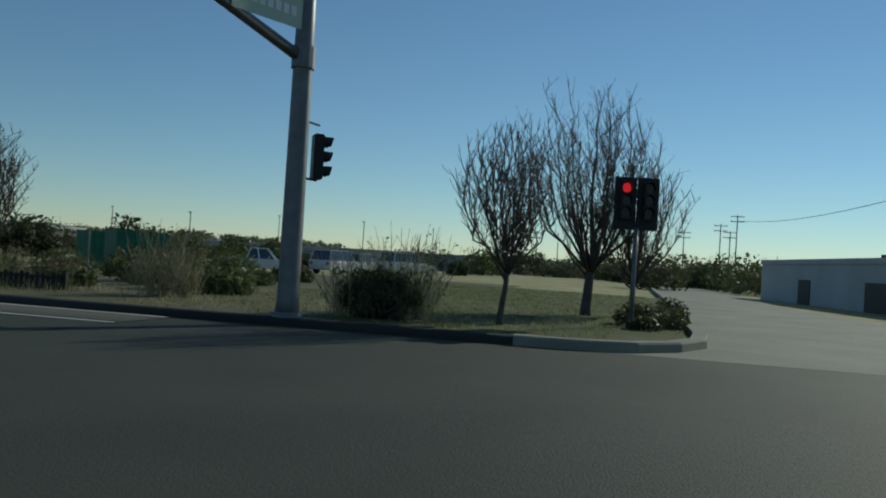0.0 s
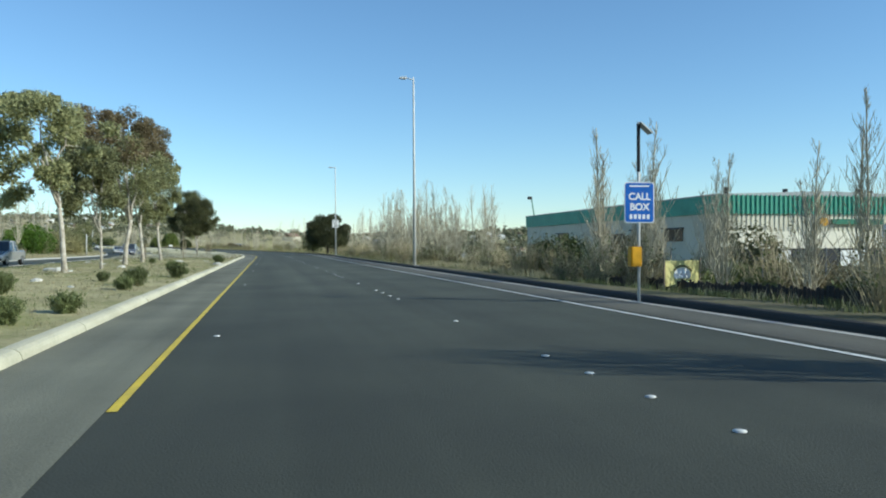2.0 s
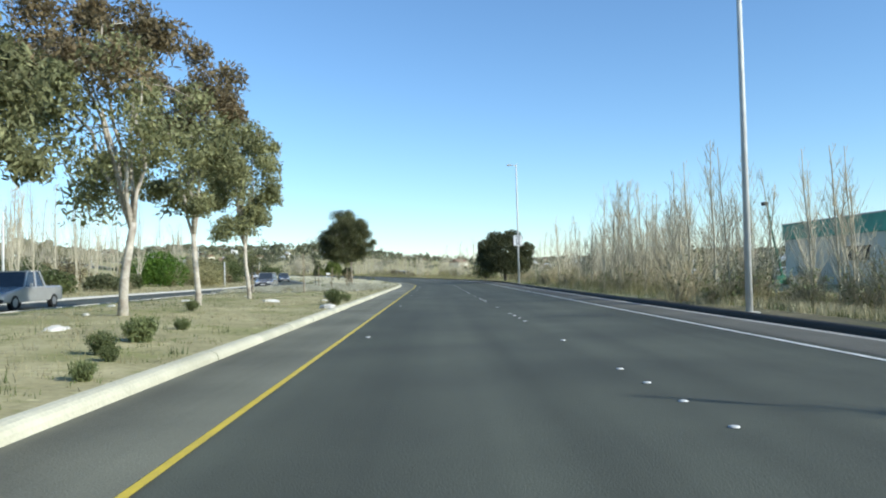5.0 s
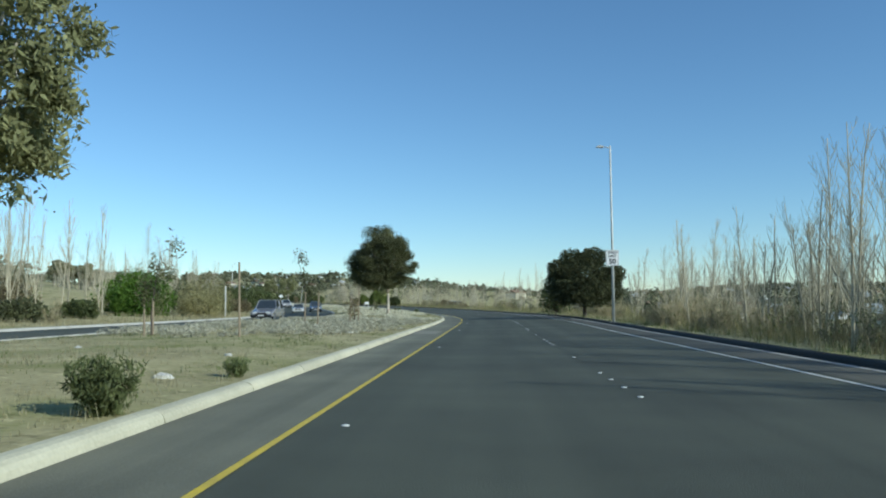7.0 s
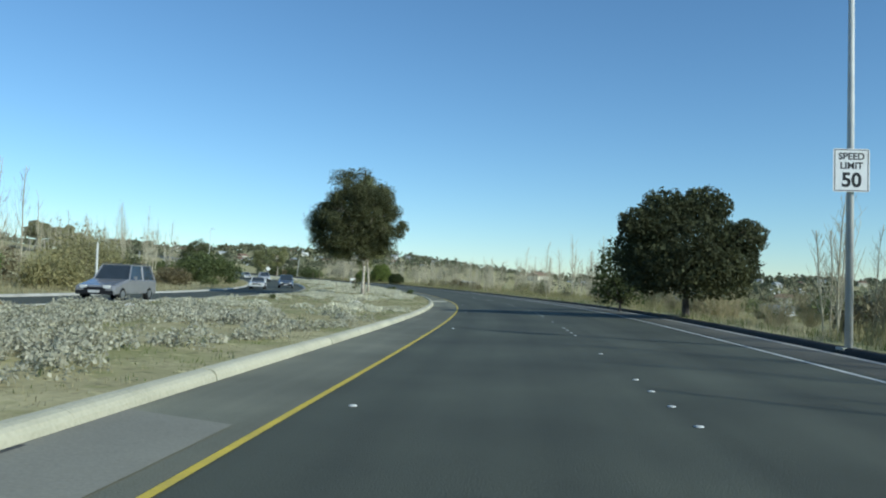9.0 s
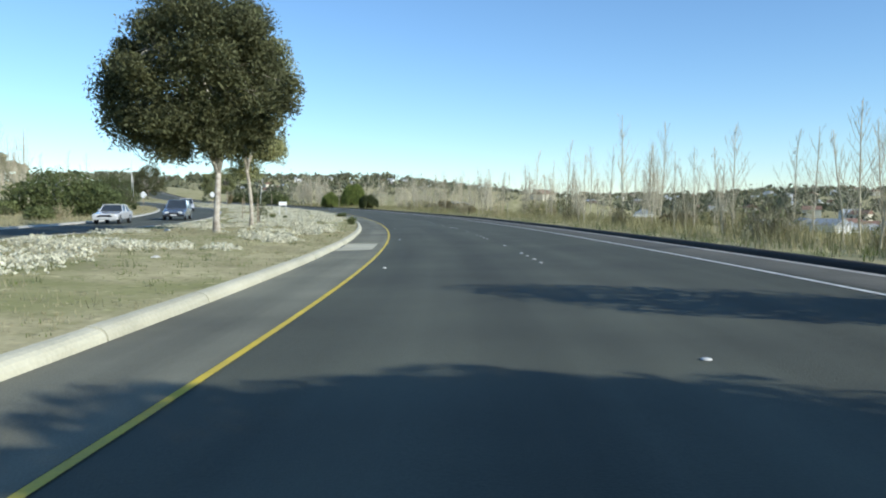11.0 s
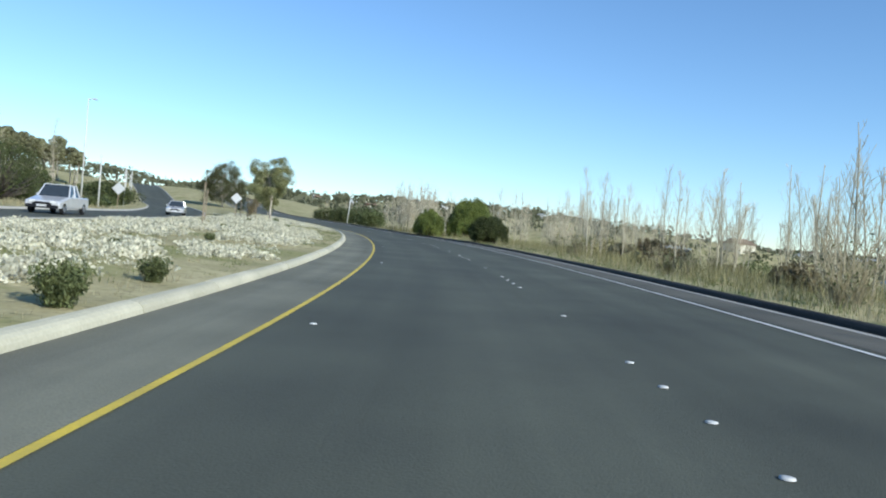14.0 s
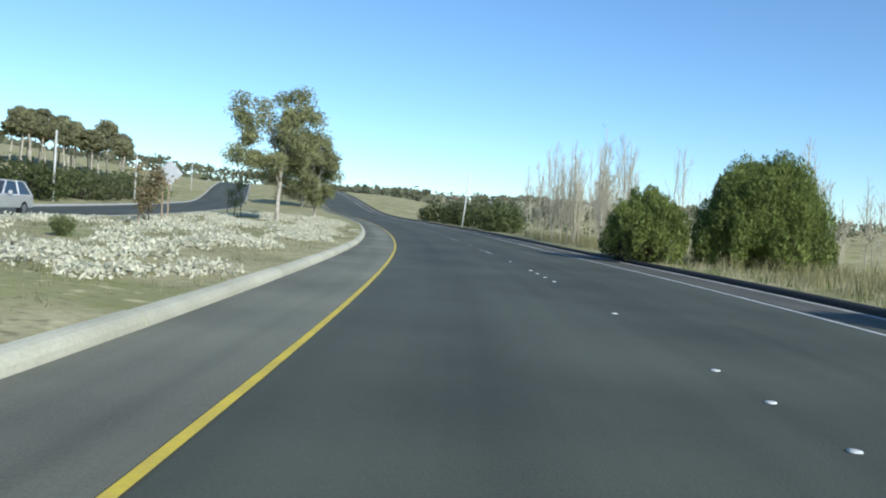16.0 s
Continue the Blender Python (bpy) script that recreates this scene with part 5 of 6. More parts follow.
shed = thing("grey_shed", "flat-roofed grey building behind the warehouse yard", "building")
part("wall", Geo().box(0, 0, -0.8, 16, 10, 2.3), M_SHEDW, shed)
part("roof", Geo().box(-0.3, -0.3, 2.3, 16.3, 10.3, 2.7), M_GREYW, shed)
for k in range(4):
    part("window", Geo().box(1.5 + k * 3.8, -0.06, 0.5, 3.7 + k * 3.8, 0.02, 1.6), M_GLASS, shed)
shed.matrix_basis = Matrix.Translation((86, 90, 0))

fw = thing("white_building", "long low white building far down the road", "building")
part("wall", Geo().box(-18, 0, -1, 18, 14, 3.2), M_CREAM, fw)
part("roof", Geo().box(-18.5, -0.5, 3.2, 18.5, 14.5, 3.8), M_ROOF, fw)
for k in range(7):
    part("window", Geo().box(-16 + k * 4.8, -0.05, 0.6, -13 + k * 4.8, 0.05, 2.4), M_GLASS, fw)
fw.matrix_basis = Matrix.Translation((22, 520, 0)) @ Matrix.Rotation(radians(6), 4, "Z")


def house(m, wall_mat, roof_mat, label):
    root = thing("house", label, "house", "houses on the far hills")
    part("wall", Geo().box(-5, -4, -3, 5, 4, 3), wall_mat, root)
    part("roof", Geo().prism([(-4.6, 2.9), (4.6, 2.9), (0, 5.2)], -5.4, 5.4), roof_mat, root).matrix_basis = Matrix.Rotation(radians(90), 4, "Z")
    for x in (-3, 0.2, 3.2):
        part("window", Geo().box(x - 0.7, -4.06, 0.6, x + 0.7, -3.98, 1.9), M_GLASS, root)
    root.matrix_basis = m
    return root


M_TILE = mat("clay_roof", (0.26, 0.16, 0.11), (0.17, 0.11, 0.08), rough=0.85, scale=0.6)
hs = [house(Matrix.Translation((-60, 620, far_h(-60, 620) + 1)), M_SIGNW, M_ROOF, "distant white house with a grey roof"),
      house(Matrix.Translation((-30, 640, far_h(-30, 640) + 1)), M_CREAM, M_TILE, "distant cream house with a brown tiled roof")]
rng = np.random.default_rng(5)
for k in range(120):
    b, r = radians(rng.uniform(-34, 24)), rng.uniform(560, 1300)
    x, y = 20 - r * math.sin(b), 150 + r * math.cos(b)
    copy_thing(hs[k % 2], Matrix.Translation((x, y, far_h(x, y) + rng.uniform(0, 2))) @ Matrix.Rotation(rng.uniform(0, 6.28), 4, "Z"))

# ---- far woods ----
rng = np.random.default_rng(9)
quads = []
for k in range(2600):
    b = radians(rng.uniform(-75, 80))
    r = rng.uniform(330, 1500) if k % 3 else rng.uniform(900, 1600)
    x, y = 20 - r * math.sin(b), 150 + r * math.cos(b)
    s, d = along(x, y)
    if abs(d) < 60 and s < S1:
        continue
    z = far_h(x, y)
    w = rng.uniform(2.5, 5.5) * (1 + r / 1500)
    c = rng.normal(size=(26, 3)) * np.array([w, w, w * 0.55]) * 0.5 + np.array([x, y, z + w * 0.55])
    quads.append(leaf_quads(rng, c, w * 0.55, w * 0.45))
for k in range(700):
    s, d = rng.uniform(190, 400), rng.uniform(-165, -72)
    p = at(s, d)
    w = rng.uniform(2.2, 4.8)
    c = rng.normal(size=(60, 3)) * np.array([w, w, w * 0.6]) * 0.45 + np.array([p.x, p.y, ground_at(p.x, p.y) + w * 0.6])
    quads.append(leaf_quads(rng, c, w * 0.24, w * 0.18))
for k in range(190):
    s, d = rng.uniform(84, 215), rng.uniform(-84, -56)
    p = at(s, d)
    w = rng.uniform(1.6, 3.2)
    c = rng.normal(size=(46, 3)) * np.array([w, w, w * 0.6]) * 0.45 + np.array([p.x, p.y, ground_at(p.x, p.y) + w * 0.5])
    quads.append(leaf_quads(rng, c, w * 0.3, w * 0.22))
for k in range(60):
    x, y = rng.uniform(130, 145), rng.uniform(8, 44)
    w = rng.uniform(1.2, 2.6)
    c = rng.normal(size=(60, 3)) * np.array([w, w, w * 0.7]) * 0.45 + np.array([x, y, w * 0.5])
    quads.append(leaf_quads(rng, c, w * 0.3, w * 0.22))
for k in range(1500):
    b, r = radians(rng.uniform(-45, 34)), rng.uniform(300, 560)
    x, y = 20 - r * math.sin(b), 150 + r * math.cos(b)
    s, d = along(x, y)
    if d < 45:
        continue
    z = ground_at(x, y) if d < 165 and s < S1 - 5 else far_h(x, y)
    w = rng.uniform(1.6, 3.6)
    c = rng.normal(size=(34, 3)) * np.array([w, w, w * 0.6]) * 0.45 + np.array([x, y, z + w * 0.5])
    quads.append(leaf_quads(rng, c, w * 0.34, w * 0.26))
woods = part("far_woods", blades("far_woods", np.concatenate(quads), leaf_mat("woods_foliage", (0.20, 0.20, 0.12), (0.09, 0.097, 0.055), 0.5, 0.05)), None)
tagged(woods, "dark trees scattered over the distant hills", "woods", kind="stuff")

# ---- grass, weeds and pale clumps ----
def tufts(rng, spots, h, n, w, material, name, label):
    """Upright blades in tufts, all in one mesh."""
    spots = np.asarray(spots)
    m = len(spots)
    base = np.repeat(spots, n, axis=0) + np.c_[rng.normal(size=(m * n, 2)) * 0.09, np.zeros(m * n)]
    hh = h * rng.uniform(0.45, 1.2, size=(m * n, 1))
    a = rng.uniform(0, 2 * np.pi, size=m * n)
    lean = np.c_[np.cos(a), np.sin(a), np.zeros(m * n)] * hh * rng.uniform(0.1, 0.6, size=(m * n, 1))
    side = np.c_[-np.sin(a), np.cos(a), np.zeros(m * n)] * w
    up = np.c_[np.zeros((m * n, 2)), hh]
    q = np.stack([base - side, base + side, base + side * 0.3 + lean + up, base - side * 0.3 + lean + up], axis=1)
    ob = part(name, blades(name, q, material), None)
    return tagged(ob, label, "grass", kind="stuff")




def scatter(rng, n, s0, s1, d0, d1, keep=None):
    out = []
    for _ in range(n):
        s, d = rng.uniform(s0, s1), rng.uniform(d0, d1)
        if keep and not keep(s, d):
            continue
        p = at(s, d)
        out.append((p.x, p.y, p.z + ground_h(s, d) - 0.01))
    return out


rng = np.random.default_rng(3)
patch = lambda s, d: noise.noise(Vector((s * 0.25, d * 0.25, 1.7))) > rng.uniform(-0.4, 0.35)
tufts(rng, scatter(rng, 17000, 40, 190, -13.9, -1.85, patch) + scatter(rng, 6000, 190, 320, -13.9, -1.85, patch), 0.06, 7, 0.006, M_GRASS, "dry_grass", "short dry straw-coloured grass on the median")
tufts(rng, scatter(rng, 13000, 40, 320, -13.9, -1.85, lambda s, d: not patch(s, d)), 0.055, 8, 0.006, M_GRASSG, "green_grass", "short green grass between dry tufts on the median")
tufts(rng, scatter(rng, 5200, 82, 300, 9.5, 14.5) + scatter(rng, 260, 34, 82, 10.8, 12.5), 0.24, 6, 0.008, M_GRASS, "verge_grass", "tall dry grass along the outer verge")
tufts(rng, scatter(rng, 2200, 82, 300, 9.3, 13), 0.22, 6, 0.008, M_GRASSG, "verge_weeds", "green weeds among the dry grass of the outer verge")
tufts(rng, scatter(rng, 900, 40, 84, 10.3, 12.6), 0.17, 8, 0.008, M_WEED, "berm_weeds", "dark green weeds on the soil behind the berm")
tufts(rng, scatter(rng, 900, 62, 92, 10.2, 12.4), 0.3, 7, 0.008, M_GRASS, "berm_straw", "pale dry grass behind the berm")
tufts(rng, scatter(rng, 6000, 60, 300, -34, -22.1), 0.35, 6, 0.012, M_GRASS, "far_verge_grass", "dry grass beyond the oncoming lanes")

tufts(rng, scatter(rng, 4600, 84, 134, 10.2, 18, patch), 0.55, 7, 0.010, M_REED, "verge_reeds", "dense pale olive undergrowth between the poplars")
tufts(rng, scatter(rng, 9500, 152, 335, 10.4, 20, patch), 0.6, 7, 0.010, M_REED, "slope_reeds", "pale olive undergrowth between the poplars along the curve")

tufts(rng, scatter(rng, 2600, 40, 320, -13.6, -2.0, patch), 0.17, 9, 0.006, M_GRASS, "straw_tufts", "scattered taller straw tufts on the median")
tufts(rng, scatter(rng, 1500, 40, 320, -13.6, -1.9, lambda s, d: not patch(s, d)), 0.13, 10, 0.007, M_WEED, "weed_sprigs", "small grey-green weed sprigs on the median")

# pale dry clumps
PALE = ((92, 0.7), (106, 0.45), (111, -0.1), (126, -0.1), (138, 0.15), (150, 0.28), (185, 0.28), (200, 0.12), (225, 0.04), (300, 0.02), (335, 0.2))


def pale_keep(s, d):
    v = 0.8 * noise.noise(Vector((s * 0.21, d * 0.42, 8.1))) + 0.6 * noise.noise(Vector((s * 0.55, d * 1.0, 2.1)))
    edge = 0.3 * smooth_step(-3.4, -2.2, d) + 0.25 * smooth_step(-10.5, -13, d)
    return v > ramp_of(PALE, s) + edge + rng.uniform(-0.06, 0.06)


def pale_patch(cl, n, w, h, leaf, name):
    """Low cushions of small dead leaves."""
    k = rng.uniform(0.6, 1.5, size=(len(cl), 1))
    a = rng.normal(size=(len(cl) * n, 3))
    a /= np.linalg.norm(a, axis=1)[:, None]
    a[:, 2] = np.abs(a[:, 2])
    c = np.repeat(cl, n, axis=0) + a * np.array([w, w, h]) * np.repeat(k, n, axis=0) * rng.uniform(0.7, 1.05, size=(len(cl) * n, 1))
    ob = part(name, blades(name, leaf_quads(rng, c, leaf, leaf * 0.6), M_PALEW), None)
    return tagged(ob, "low whitish cushions of dead weeds on the median", "weeds", kind="stuff")


pale_patch(np.asarray(scatter(rng, 2000, 92, 140, -12.5, -2.0, pale_keep)), 130, 0.27, 0.22, 0.065, "pale_weed_clumps")
pale_patch(np.asarray(scatter(rng, 7200, 140, 335, -13.2, -1.9, pale_keep)), 105, 0.40, 0.17, 0.08, "pale_weed_carpet")

# single weeds on the median
def weed_tuft(seed, h, w, label):
    rg = np.random.default_rng(seed)
    root = thing("weed_tuft", label, "weed", "weeds on the median")
    st = Geo()
    for _ in range(60):
        a, o = rg.uniform(0, 6.28), rg.uniform(0.1, 0.9)
        st.tube(bent(rg, (0, 0, -0.03), (math.cos(a) * o, math.sin(a) * o, 1), h * rg.uniform(0.5, 1.0), 3, 0.12), [0.006, 0.005, 0.004, 0.003], 3, cap=False)
    part("stemwork", st, M_WEED, root)
    a = rg.normal(size=(2600, 3))
    a *= (rg.uniform(0.15, 1.0, size=2600) ** 0.6 / np.linalg.norm(a, axis=1))[:, None]
    a *= np.array([1 + 0.5 * noise.noise(Vector(v * 2.4) + Vector((seed, 0, 0))) for v in a])[:, None]
    p = a * np.array([w * 0.52, w * 0.52, h * 0.5]) + np.array([0, 0, h * 0.46])
    p[:, :2] *= (0.55 + 0.65 * np.clip(p[:, 2:] / h, 0, 1))
    part("foliage", blades("foliage", leaf_quads(rg, p[p[:, 2] > 0.02], 0.085, 0.02, hang=-0.6), M_WEED), None, root)
    return root


WT = [put(weed_tuft(80, 0.62, 0.7, "bushy grey-green weed on the median"), 21.0, 59.8), put(weed_tuft(81, 0.45, 0.6, "low green weed on the median"), 20.4, 74.0)]
for x, y, k in ((21.8, 90.7, 1.1), (21.85, 95.0, 0.6), (21.55, 65.8, 1.05), (21.0, 57.8, 0.9), (21.3, 50.4, 0.9), (20.9, 48.5, 0.8), (19.1, 54.4, 0.85), (21.4, 69.6, 0.45), (21.0, 71.3, 0.4), (20.2, 50.0, 0.6), (19.8, 61.5, 0.6), (20.6, 72.0, 0.6), (20.2, 76.8, 0.55), (18.2, 84.0, 0.6), (14.9, 199.4, 0.95), (14.2, 202.2, 0.75), (6.3, 209.0, 0.7), (7.6, 208.0, 0.7), (9.7, 219.7, 0.9), (8.6, 222.8, 0.7), (-13.6, 264.9, 0.7), (17.0, 120, 0.6), (13.4, 152, 0.6), (2.8, 233.5, 0.5), (-2.5, 243.0, 0.5), (4.6, 227.0, 0.5), (-16.6, 274.8, 0.8), (-6.3, 256.4, 0.5)):
    s, d = along(x, y)
    if d > -2.0:
        x, y = at(s, -2.05).xy
    again(WT[int(rng.integers(0, 2))], x, y, rng.uniform(0, 360), k)

# dry shrubs on the outer verge and round the yard
TS = [put(twig_shrub(90, 1.6, 1.2, "dry twiggy shrub on the outer verge", 260, M_WEED), 35.2, 57.0), put(twig_shrub(91, 1.1, 1.0, "low dry shrub with few leaves", 320, M_WEED), 34.4, 61.0),
      put(twig_shrub(92, 2.2, 1.5, "tall thicket of dry stems on the verge", 180, M_WEED), 36.0, 66.0)]
for k in range(200):
    if k < 60:
        x, y = rng.uniform(33.8, 40), rng.uniform(41, 86)
        if y < 50 and k % 2:
            continue
    elif k < 120:
        x, y = rng.uniform(33.6, 38), rng.uniform(82, 128)
    else:
        s = rng.uniform(135, 330)
        p = at(s, rng.uniform(11.2, 18))
        x, y = p.x, p.y
        if 272 < s < 302 or (s > 215 and k % 3):
            continue
    if 48.5 < y < 57.5 and x < 37:
        continue
    again(TS[int(rng.integers(0, 3))], x, y, rng.uniform(0, 360), rng.uniform(0.6, 1.15))
for k in range(40):
    p = at(rng.uniform(70, 300), rng.uniform(-34, -24))
    again(TS[int(rng.integers(0, 3))], p.x, p.y, rng.uniform(0, 360), rng.uniform(0.8, 1.6))

# low brown scrub behind the berm and before the warehouse
for k in range(46):
    x, y = rng.uniform(36.3, 44), rng.uniform(40, 72)
    if 53.0 < y < 56.5 and x < 37:
        continue
    h = rng.uniform(0.35, 0.85)
    round_bush(520 + k, x, y, h * rng.uniform(0.7, 1.2), h, (M_TANB, M_BUSH, M_BUSH, M_WEED)[k % 4], ("low brown scrub behind the berm", "low dark olive scrub behind the berm", "low olive scrub behind the berm", "low grey-green scrub behind the berm")[k % 4], 900, 0.08)

# the corner's bushes
dome_bush(101, 34.5, 33.0, 0.95, 1.0, M_OAK, "low dark twiggy shrub at the foot of the signal mast", 4000, 14)
round_bush(102, 39.6, 27.4, 0.42, 0.62, M_OAK, "small clipped round shrub on the corner", 1200, 0.06)
round_bush(103, 37.9, 28.2, 0.5, 0.5, M_OAK, "low dark shrub beside the corner signal", 1200, 0.06)
for k in range(34):
    x, y = rng.uniform(36.5, 56), rng.uniform(38, 68)
    if -51 < math.degrees(math.atan2(-(x - 24.2), y - 33.5)) < -42:
        continue
    h = rng.uniform(0.6, 1.15)
    round_bush(160 + k, x, y, h * rng.uniform(0.7, 1.2), h, (M_TANB, M_BUSH, M_WEED)[k % 3], ("brownish dry shrub in the weedy yard", "dark olive shrub in the weedy yard", "grey-green shrub in the weedy yard")[k % 3], 1500, 0.09)
again(TS[2], 34.4, 33.6, 70, 0.7)
round_bush(104, 36.6, 66.5, 1.2, 2.0, M_BUSH, "olive evergreen bush on the outer verge", 1800)
round_bush(105, 44.5, 66.0, 1.5, 2.6, M_OAK, "dark evergreen bush before the warehouse", 2000)
round_bush(106, 43.5, 74.0, 1.4, 2.2, M_OAK, "dark evergreen bush before the warehouse", 2000)
for k, (b, r, w, h) in enumerate([(-50, 75, 2.2, 3.6), (-56, 90, 2.0, 4.6), (-60, 100, 2.6, 3.8), (-63, 105, 2, 3.6), (-66, 100, 2.2, 3.4), (-46, 90, 2.2, 3.4), (-84, 120, 3, 4.0), (-92, 110, 4, 4.2), (-95, 100, 4, 4.0), (-98, 100, 4, 4.4), (-89, 130, 4, 4.6), (-81, 95, 3, 2.6)]):
    x, y = 20.3 - r * math.sin(radians(b)), 29 + r * math.cos(radians(b))
    round_bush(110 + k, x, y, w, h, M_OAK, "dark rounded tree behind the side road", 1600, 0.3)


# ---- vehicles ----
def paint(name, c, rough=0.25, metal=0.3):
    m = mat(name, c, tuple(v * 0.85 for v in c), rough=rough, metal=metal, scale=3, spec=0.6)
    m.node_tree.nodes["Principled BSDF"].inputs["Coat Weight"].default_value = 0.6
    return m


M_TYRE = mat("tyre_rubber", (0.02, 0.02, 0.02), rough=0.9)
M_CHROME = mat("rim_alloy", (0.5, 0.5, 0.5), rough=0.3, metal=0.8)
M_LAMP = mat("headlamp", (0.75, 0.75, 0.72), rough=0.15, spec=0.8)
M_TAIL = mat("tail_lamp", (0.3, 0.01, 0.01), rough=0.2)
M_PLATE = mat("plate_white", (0.6, 0.6, 0.58), rough=0.5)


def vehicle(kind, m, body_paint, label):
    """A car, pickup or van from its side outline; it faces -y."""
    L, W, H, belt, cabin = {"sedan": (4.6, 1.75, 1.42, 0.92, (-0.55, 1.75, -0.05, 1.1)), "suv": (4.8, 1.85, 1.75, 1.05, (-0.75, 2.3, -0.2, 2.05)), "pickup": (5.2, 1.85, 1.72, 1.02, (-0.9, 1.0, -0.3, 0.75)), "hatch": (4.2, 1.7, 1.5, 0.95, (-0.6, 2.0, 0.0, 1.55))}[kind]
    root = thing({"sedan": "sedan_car", "suv": "suv_car", "pickup": "pickup_truck", "hatch": "hatchback_car"}[kind], label, "car" if kind != "pickup" else "pickup truck", "oncoming vehicles")
    h = L / 2
    rear = belt - (0.02 if kind != "pickup" else 0.0)
    side = [(-h, 0.32), (-h, 0.62), (-h + 0.12, 0.74), (cabin[0] - 0.15, belt - 0.02), (h - 0.08, rear), (h, rear - 0.1), (h, 0.36)]
    body = Geo()
    for x in (-W / 2, -W / 2 + 0.08, W / 2 - 0.08, W / 2):
        inset = 0.05 if abs(x) > W / 2 - 0.05 else 0.0
        for y, z in side:
            body.v.append(Vector((x, y * (1 - inset * 0.4), z - (inset if z > 0.6 else -inset * 0.4))))
    n = len(side)
    for i in range(3):
        for k in range(n):
            a, b = i * n + k, i * n + (k + 1) % n
            body.f.append((a, b, b + n, a + n))
    body.f += [tuple(range(n)), tuple(3 * n + n - 1 - k for k in range(n))]
    part("body", body, body_paint, root, bevel=0.03)
    y0, y1, r0, r1 = cabin
    cab = Geo()
    for x, top in ((-W / 2 + 0.06, False), (W / 2 - 0.06, False)):
        pass
    wb, wt = W / 2 - 0.07, W / 2 - 0.24
    ring = [(-wb, y0, belt - 0.05), (wb, y0, belt - 0.05), (wb, y1, belt - 0.05), (-wb, y1, belt - 0.05), (-wt, r0, H - 0.05), (wt, r0, H - 0.05), (wt, r1, H - 0.05), (-wt, r1, H - 0.05)]
    cab.v += [Vector(p) for p in ring]
    cab.f += [(0, 1, 5, 4), (1, 2, 6, 5), (2, 3, 7, 6), (3, 0, 4, 7), (4, 5, 6, 7)]
    part("glasshouse", cab, M_GLASS, root, "dark window glass", bevel=0.02)
    part("roof", Geo().box(-wt - 0.02, r0 - 0.02, H - 0.07, wt + 0.02, r1 + 0.02, H), body_paint, root, bevel=0.03)
    for sx in (-1, 1):
        for (yb, yt) in ((y0, r0), ((y0 + y1) / 2 + 0.1, (r0 + r1) / 2 + 0.1), (y1, r1)):
            part("pillar", Geo().tube([(sx * (wb + 0.005), yb, belt - 0.06), (sx * (wt + 0.01), yt, H - 0.04)], [0.045, 0.04], 5), body_paint, root)
        part("headlamp", Geo().box(sx * (W / 2 - 0.38) - 0.16, -h - 0.02, 0.60, sx * (W / 2 - 0.38) + 0.16, -h + 0.1, 0.74), M_LAMP, root, bevel=0.02)
        part("tail_lamp", Geo().box(sx * (W / 2 - 0.25) - 0.12, h - 0.06, 0.68, sx * (W / 2 - 0.25) + 0.12, h + 0.015, 0.86), M_TAIL, root, bevel=0.02)
        part("mirror", Geo().box(sx * (W / 2 + 0.06) - 0.07, y0 + 0.35, belt - 0.02, sx * (W / 2 + 0.06) + 0.07, y0 + 0.45, belt + 0.13), body_paint, root, bevel=0.02)
        for wy in (-h + 0.85, h - 0.9):
            wheel = part("wheel", Geo().tube([(sx * (W / 2 - 0.19), wy, 0.33), (sx * (W / 2 + 0.01), wy, 0.33)], [0.33, 0.33], 20), M_TYRE, root, bevel=0.02)
            part("rim", Geo().tube([(sx * (W / 2 - 0.05), wy, 0.33), (sx * (W / 2 + 0.02), wy, 0.33)], [0.21, 0.19], 14), M_CHROME, wheel)
    part("grille", Geo().box(-0.5, -h - 0.015, 0.48, 0.5, -h + 0.05, 0.66), M_BLACK, root, bevel=0.01)
    part("bumper", Geo().box(-W / 2 + 0.05, -h - 0.06, 0.32, W / 2 - 0.05, -h + 0.1, 0.5), M_BLACK if kind in ("pickup", "suv") else body_paint, root, bevel=0.03)
    part("number_plate", Geo().box(-0.26, -h - 0.075, 0.40, 0.26, -h - 0.06, 0.52), M_PLATE, root)
    if kind == "pickup":
        part("cargo_bed", Geo().box(-W / 2 + 0.12, cabin[1] + 0.1, belt - 0.03, W / 2 - 0.12, h - 0.12, belt + 0.005), M_BLACK, root)
    if kind == "suv":
        for sx in (-1, 1):
            part("roof_rail", Geo().tube([(sx * wt, r0 + 0.2, H + 0.05), (sx * wt, r1 - 0.2, H + 0.05)], [0.02, 0.02], 6), M_BLACK, root)
    root.matrix_basis = m
    return root


def on_far_road(s, d):
    p, q = at(s, d), at(s + 1, d)
    return Matrix.Translation(p) @ Matrix.Rotation(math.atan2(-(q.x - p.x), q.y - p.y), 4, "Z") @ Matrix.Rotation(math.atan2(q.z - p.z, 1.0), 4, "X")


